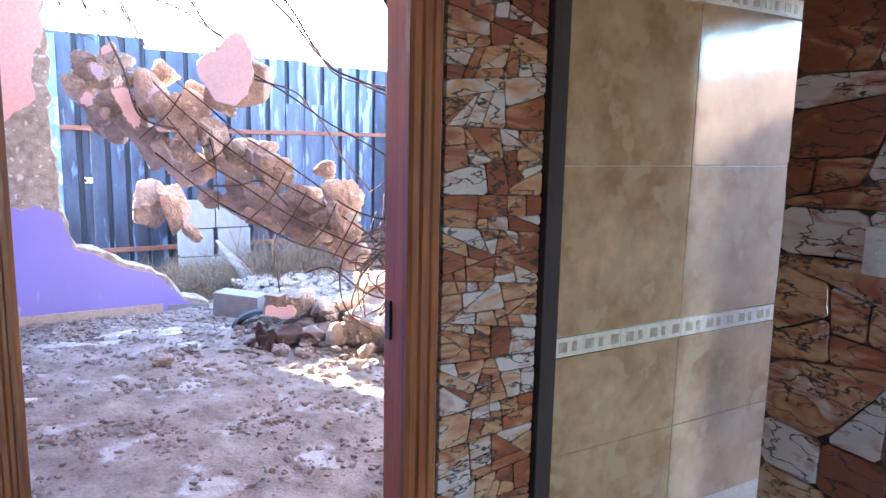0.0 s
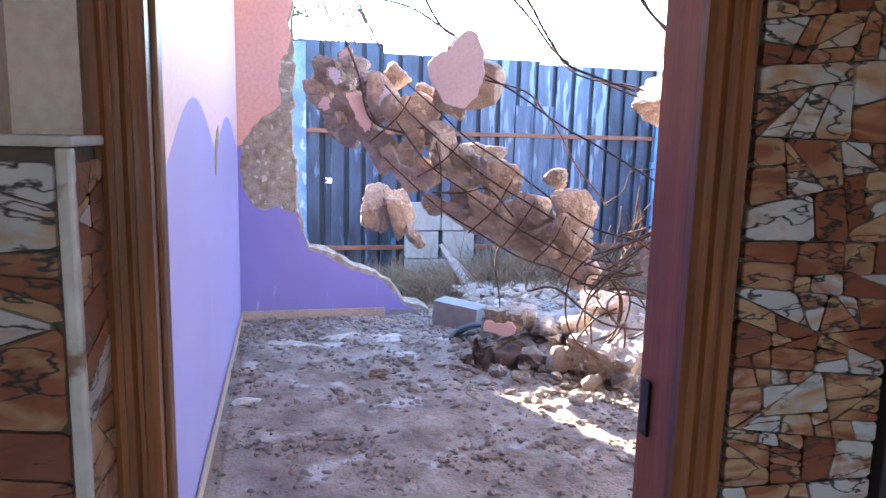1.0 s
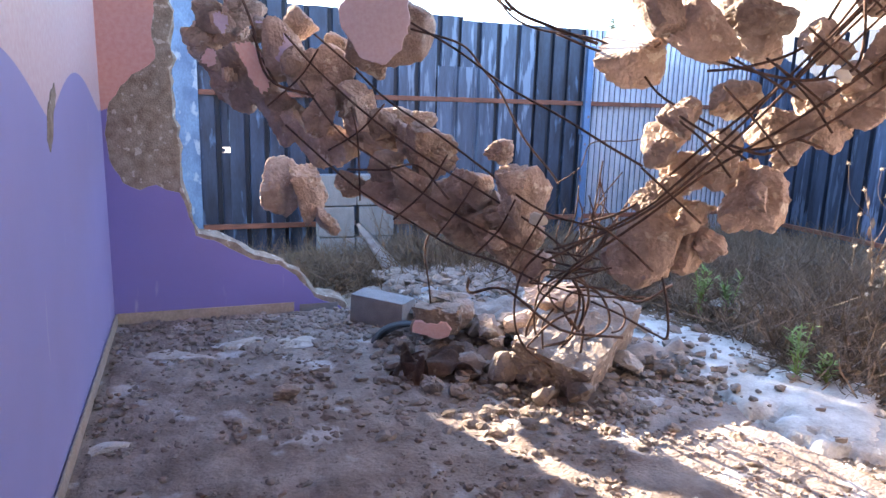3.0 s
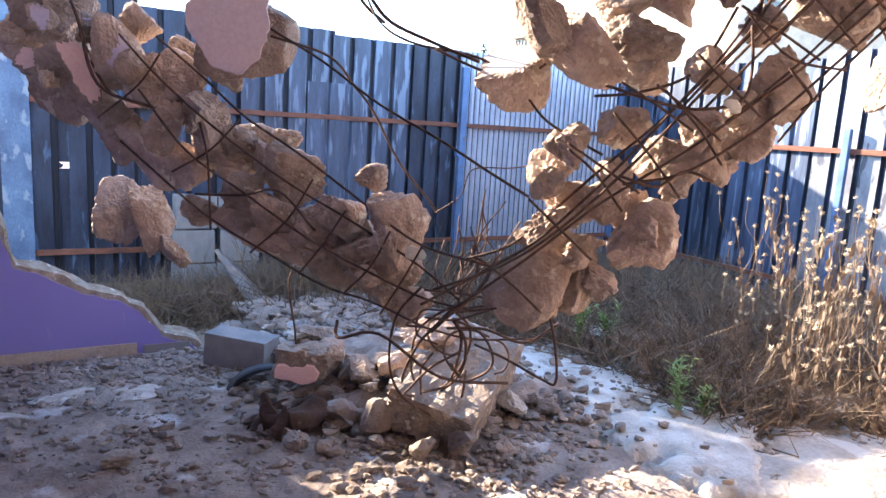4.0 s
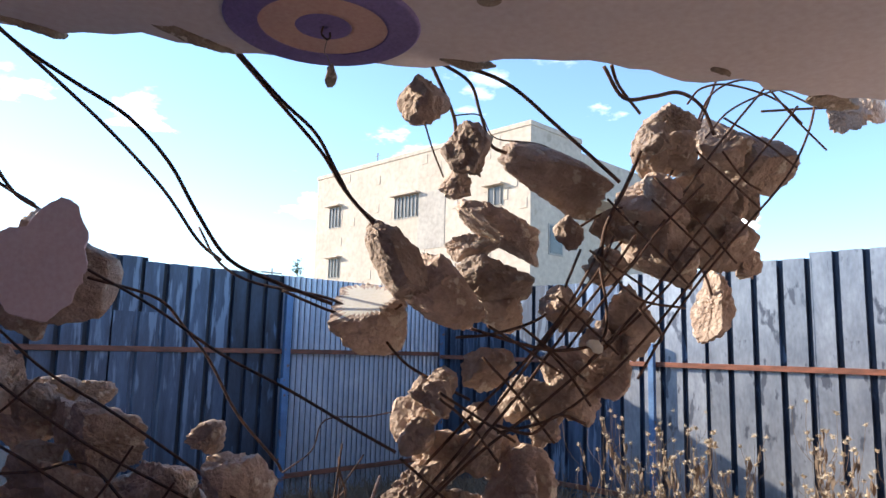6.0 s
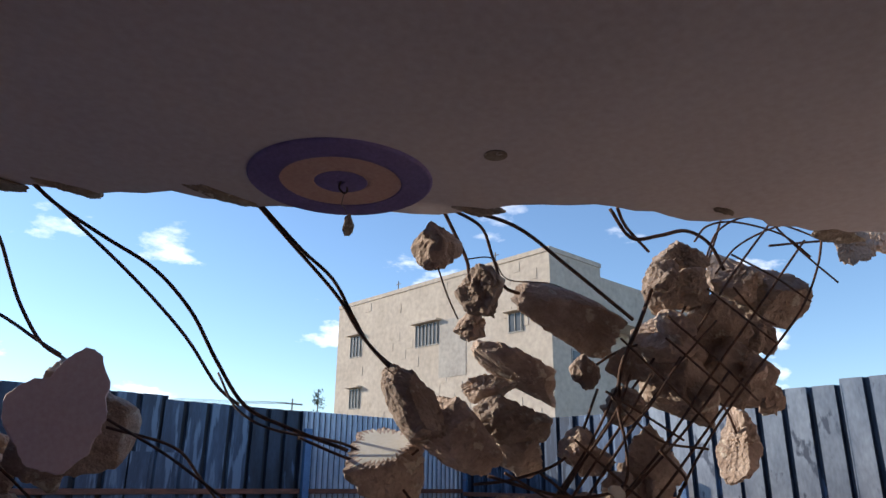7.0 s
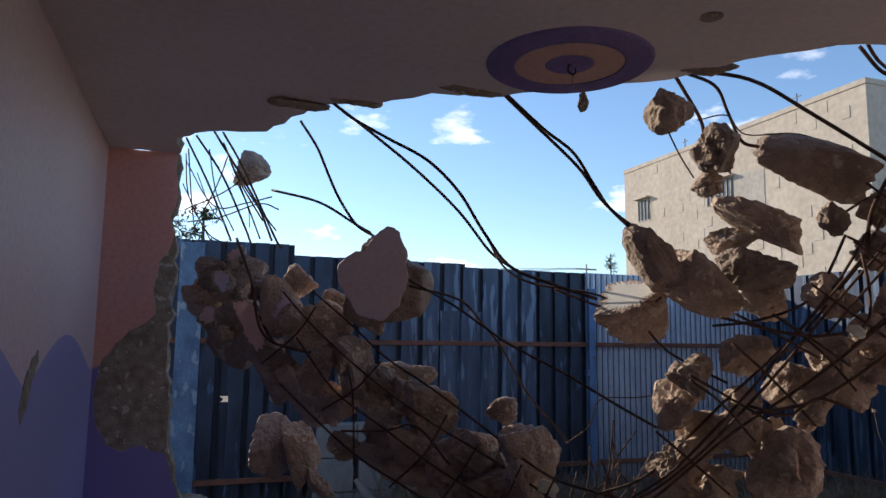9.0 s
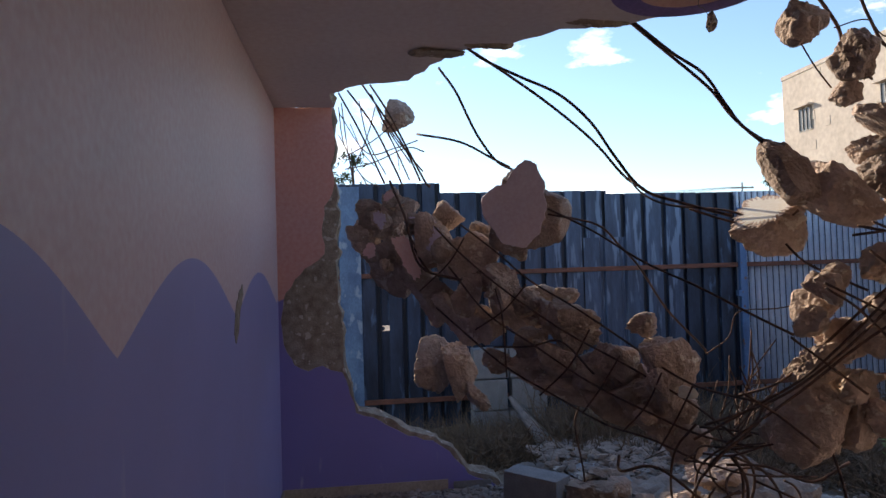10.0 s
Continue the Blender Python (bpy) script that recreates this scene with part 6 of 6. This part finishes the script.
# ---------------------------------------------------------------- weeds
def thistle(seed):
    rnd = random.Random(seed)
    plant = thing("dry_thistle", (0, 0, -5), "dry straw-coloured thistle with spiky seed heads", "dry plant", "dry thistles")
    bm = bmesh.new()
    h = rnd.uniform(0.95, 1.3)
    lean = Vector((rnd.gauss(0, 0.12), rnd.gauss(0, 0.12), 0))
    stem = [lean * (k / 6) ** 1.5 + Vector((0.01 * rnd.gauss(0, 1), 0.01 * rnd.gauss(0, 1), h * k / 6)) for k in range(7)]
    tube_bm(bm, stem, 0.003, 5, 0.5)
    tips = [stem[-1]]
    for k in range(rnd.randint(7, 11)):
        i = rnd.randint(1, 5)
        a = rnd.uniform(0, 6.28)
        ln = rnd.uniform(0.18, 0.40)
        tip = stem[i] + Vector((0.35 * ln * math.cos(a), 0.35 * ln * math.sin(a), ln))
        mid = stem[i].lerp(tip, 0.5) + Vector((0.05 * math.cos(a), 0.05 * math.sin(a), -0.02))
        tube_bm(bm, spline([stem[i], mid, tip], 3), 0.002, 4, 0.6)
        tips.append(tip)
    for k in range(26):
        i = rnd.randint(0, 5)
        p = stem[i].lerp(stem[i + 1], rnd.random())
        a = rnd.uniform(0, 6.28)
        d = Vector((math.cos(a), math.sin(a), rnd.uniform(-0.6, 0.5))) * rnd.uniform(0.012, 0.032)
        s = Vector((-d.y, d.x, 0.2)) * 0.22
        bm.faces.new([bm.verts.new(p + v) for v in (Vector((0, 0, 0)), d * 0.5 + s, d, d * 0.5 - s)])
    part("stem", bm, STRAW, plant)
    for tip in tips:
        bm = bmesh.new()
        bmesh.ops.create_icosphere(bm, subdivisions=1, radius=0.012, matrix=Matrix.Translation(tip))
        for q in range(30):
            a, e = rnd.uniform(0, 6.28), rnd.uniform(-0.35, 1.0)
            d = Vector((math.cos(a) * math.cos(e), math.sin(a) * math.cos(e), math.sin(e))) * rnd.uniform(0.020, 0.035)
            s = d.cross(Vector((0.2, 0.4, 0.9))).normalized() * 0.004
            bm.faces.new([bm.verts.new(tip + v) for v in (s, d, -s)])
        part("seed_head", bm, SEED, plant)
    return plant


kinds = [thistle(60 + k) for k in range(6)]
rnd = random.Random(19)
spots = []
for cx, cy, sx, sy, cnt in ((4.8, -2.35, 0.22, 0.22, 9), (5.2, -2.6, 0.35, 0.25, 10), (5.8, -2.9, 0.5, 0.3, 8), (5.0, -1.75, 0.35, 0.3, 8), (6.6, -1.6, 0.6, 0.7, 8), (4.5, -2.1, 0.14, 0.14, 3)):
    for k in range(cnt):
        spots.append((rnd.gauss(cx, sx), rnd.gauss(cy, sy)))
rnd.shuffle(spots)
spots = spots[:32]
for k, (x, y) in enumerate(spots):
    s = rnd.uniform(0.75, 1.12)
    m = pose(x, y, ground_height(x, y) - 0.02, rnd.gauss(0, 5), rnd.gauss(0, 5), rnd.uniform(0, 360))
    if k < 6:
        kinds[k].matrix_world = m
    else:
        copy_thing(kinds[k % 6], m)


for k, (x, y, ry) in enumerate(((4.75, -3.05, -52), (4.85, -2.95, -40), (4.8, -3.15, -60))):
    copy_thing(kinds[k], pose(x, y, ground_height(x, y) - 0.01, 8, ry, 10 * k))


def scrub(name, count, spot, length, width, mat, label, seed, curl=0.8, lift=0.05):
    """Thin dry blades and twigs, joined."""
    rnd = random.Random(seed)
    V, Fc = [], []
    for k in range(count):
        x, y = spot(rnd)
        z = ground_height(x, y) - 0.02
        a, e = rnd.uniform(0, 6.28), rnd.uniform(lift, lift + 1.0)
        ln = length * rnd.uniform(0.4, 1.2)
        d = Vector((math.cos(a) * math.cos(e), math.sin(a) * math.cos(e), math.sin(e)))
        s = d.cross(Vector((rnd.gauss(0, 1), rnd.gauss(0, 1), rnd.gauss(0, 1)))).normalized() * width * rnd.uniform(0.5, 1.4)
        p = Vector((x, y, z))
        q = p + d * ln * 0.55 + Vector([rnd.gauss(0, 0.03) for _ in range(3)])
        t = q + (d + Vector((rnd.gauss(0, curl), rnd.gauss(0, curl), rnd.gauss(-0.2, curl)))) * ln * 0.45
        o = len(V)
        V += [p - s, p + s, q + s * 0.8, q - s * 0.8, t]
        Fc += [(o, o + 1, o + 2, o + 3), (o + 3, o + 2, o + 4)]
    me = bpy.data.meshes.new(name)
    me.from_pydata([tuple(v) for v in V], [], Fc)
    return tagged(part(name, me, mat), label, "dry scrub", kind="stuff")


def field(x0, x1, y0, y1):
    def spot(r):
        while True:
            x, y = r.uniform(x0, x1), r.uniform(y0, y1)
            if noise.noise(Vector((x * 0.9, y * 0.9, 2))) > -0.25 and not (x < 3.95 and y < -0.4) and not (x < 4.7 and y < -2.4):
                return x, y
    return spot


scrub("dry_scrub", 42000, field(3.4, 8.0, -3.2, 2.9), 0.38, 0.0055, BRUSH, "matted dark brown dry scrub along the fence", 1)
scrub("dry_scrub", 18000, field(2.3, 8.0, 0.4, 3.1), 0.38, 0.0055, BRUSH, "matted dark brown dry scrub along the fence", 2)
scrub("dry_grass", 1300, field(3.6, 7.5, -3.4, 1.0), 0.5, 0.0026, STRAW, "pale dry grass stalks among the scrub", 3, 0.25, 0.45)
scrub("dry_grass", 7000, lambda r: (r.uniform(0.3, 3.2), r.uniform(0.9, 3.1)), 0.30, 0.003, BRUSH, "thin dry grass behind the broken wall", 4)


scrub("dry_scrub", 6500, lambda r: (r.gauss(2.9, 0.45), r.gauss(1.3, 0.35)), 0.5, 0.006, BRUSH, "dark wilted brush behind the rubble", 6, 0.9, 0.3)
scrub("dry_scrub", 2500, lambda r: (r.gauss(1.75, 0.3), r.gauss(1.5, 0.35)), 0.34, 0.005, BRUSH, "dark wilted brush behind the broken wall", 8, 0.9, 0.3)


def green(at, h, seed, leafy, label):
    rnd = random.Random(seed)
    plant = thing("green_weed", at, label, "weed", "green weeds")
    lf = bmesh.new()
    for k in range(leafy):
        a = rnd.uniform(0, 6.28)
        top = Vector((0.16 * h * math.cos(a), 0.16 * h * math.sin(a), h * rnd.uniform(0.6, 1.0)))
        st = spline([(0, 0, -0.03), (0.02 * math.cos(a), 0.02 * math.sin(a), h * 0.4), top], 4)
        bm = bmesh.new()
        tube_bm(bm, st, 0.004, 4, 0.5)
        part("stalk", bm, LEAF, plant)
        for q in range(34):
            i = rnd.randint(1, len(st) - 2)
            p = st[i].lerp(st[i + 1], rnd.random())
            b = rnd.uniform(0, 6.28)
            d = Vector((math.cos(b), math.sin(b), rnd.uniform(-0.1, 0.9))) * rnd.uniform(0.03, 0.075)
            s = d.cross(Vector((0, 0, 1))).normalized() * 0.008
            lf.faces.new([lf.verts.new(p + v) for v in (Vector((0, 0, 0)), d * 0.5 + s, d, d * 0.5 - s)])
    part("foliage", lf, LEAF, plant)


green((3.80, -2.02, -0.07), 0.42, 1, 4, "pale green leafy weed beside the white screed")
green((3.92, -2.10, -0.07), 0.22, 2, 5, "low green weed beside the white screed")
green((4.10, -0.80, -0.07), 0.55, 3, 6, "feathery green weed in dry scrub")
green((4.25, -0.95, -0.07), 0.45, 4, 5, "feathery green weed in dry scrub")
green((2.75, 1.3, -0.15), 0.28, 5, 5, "low green weed behind the rubble")
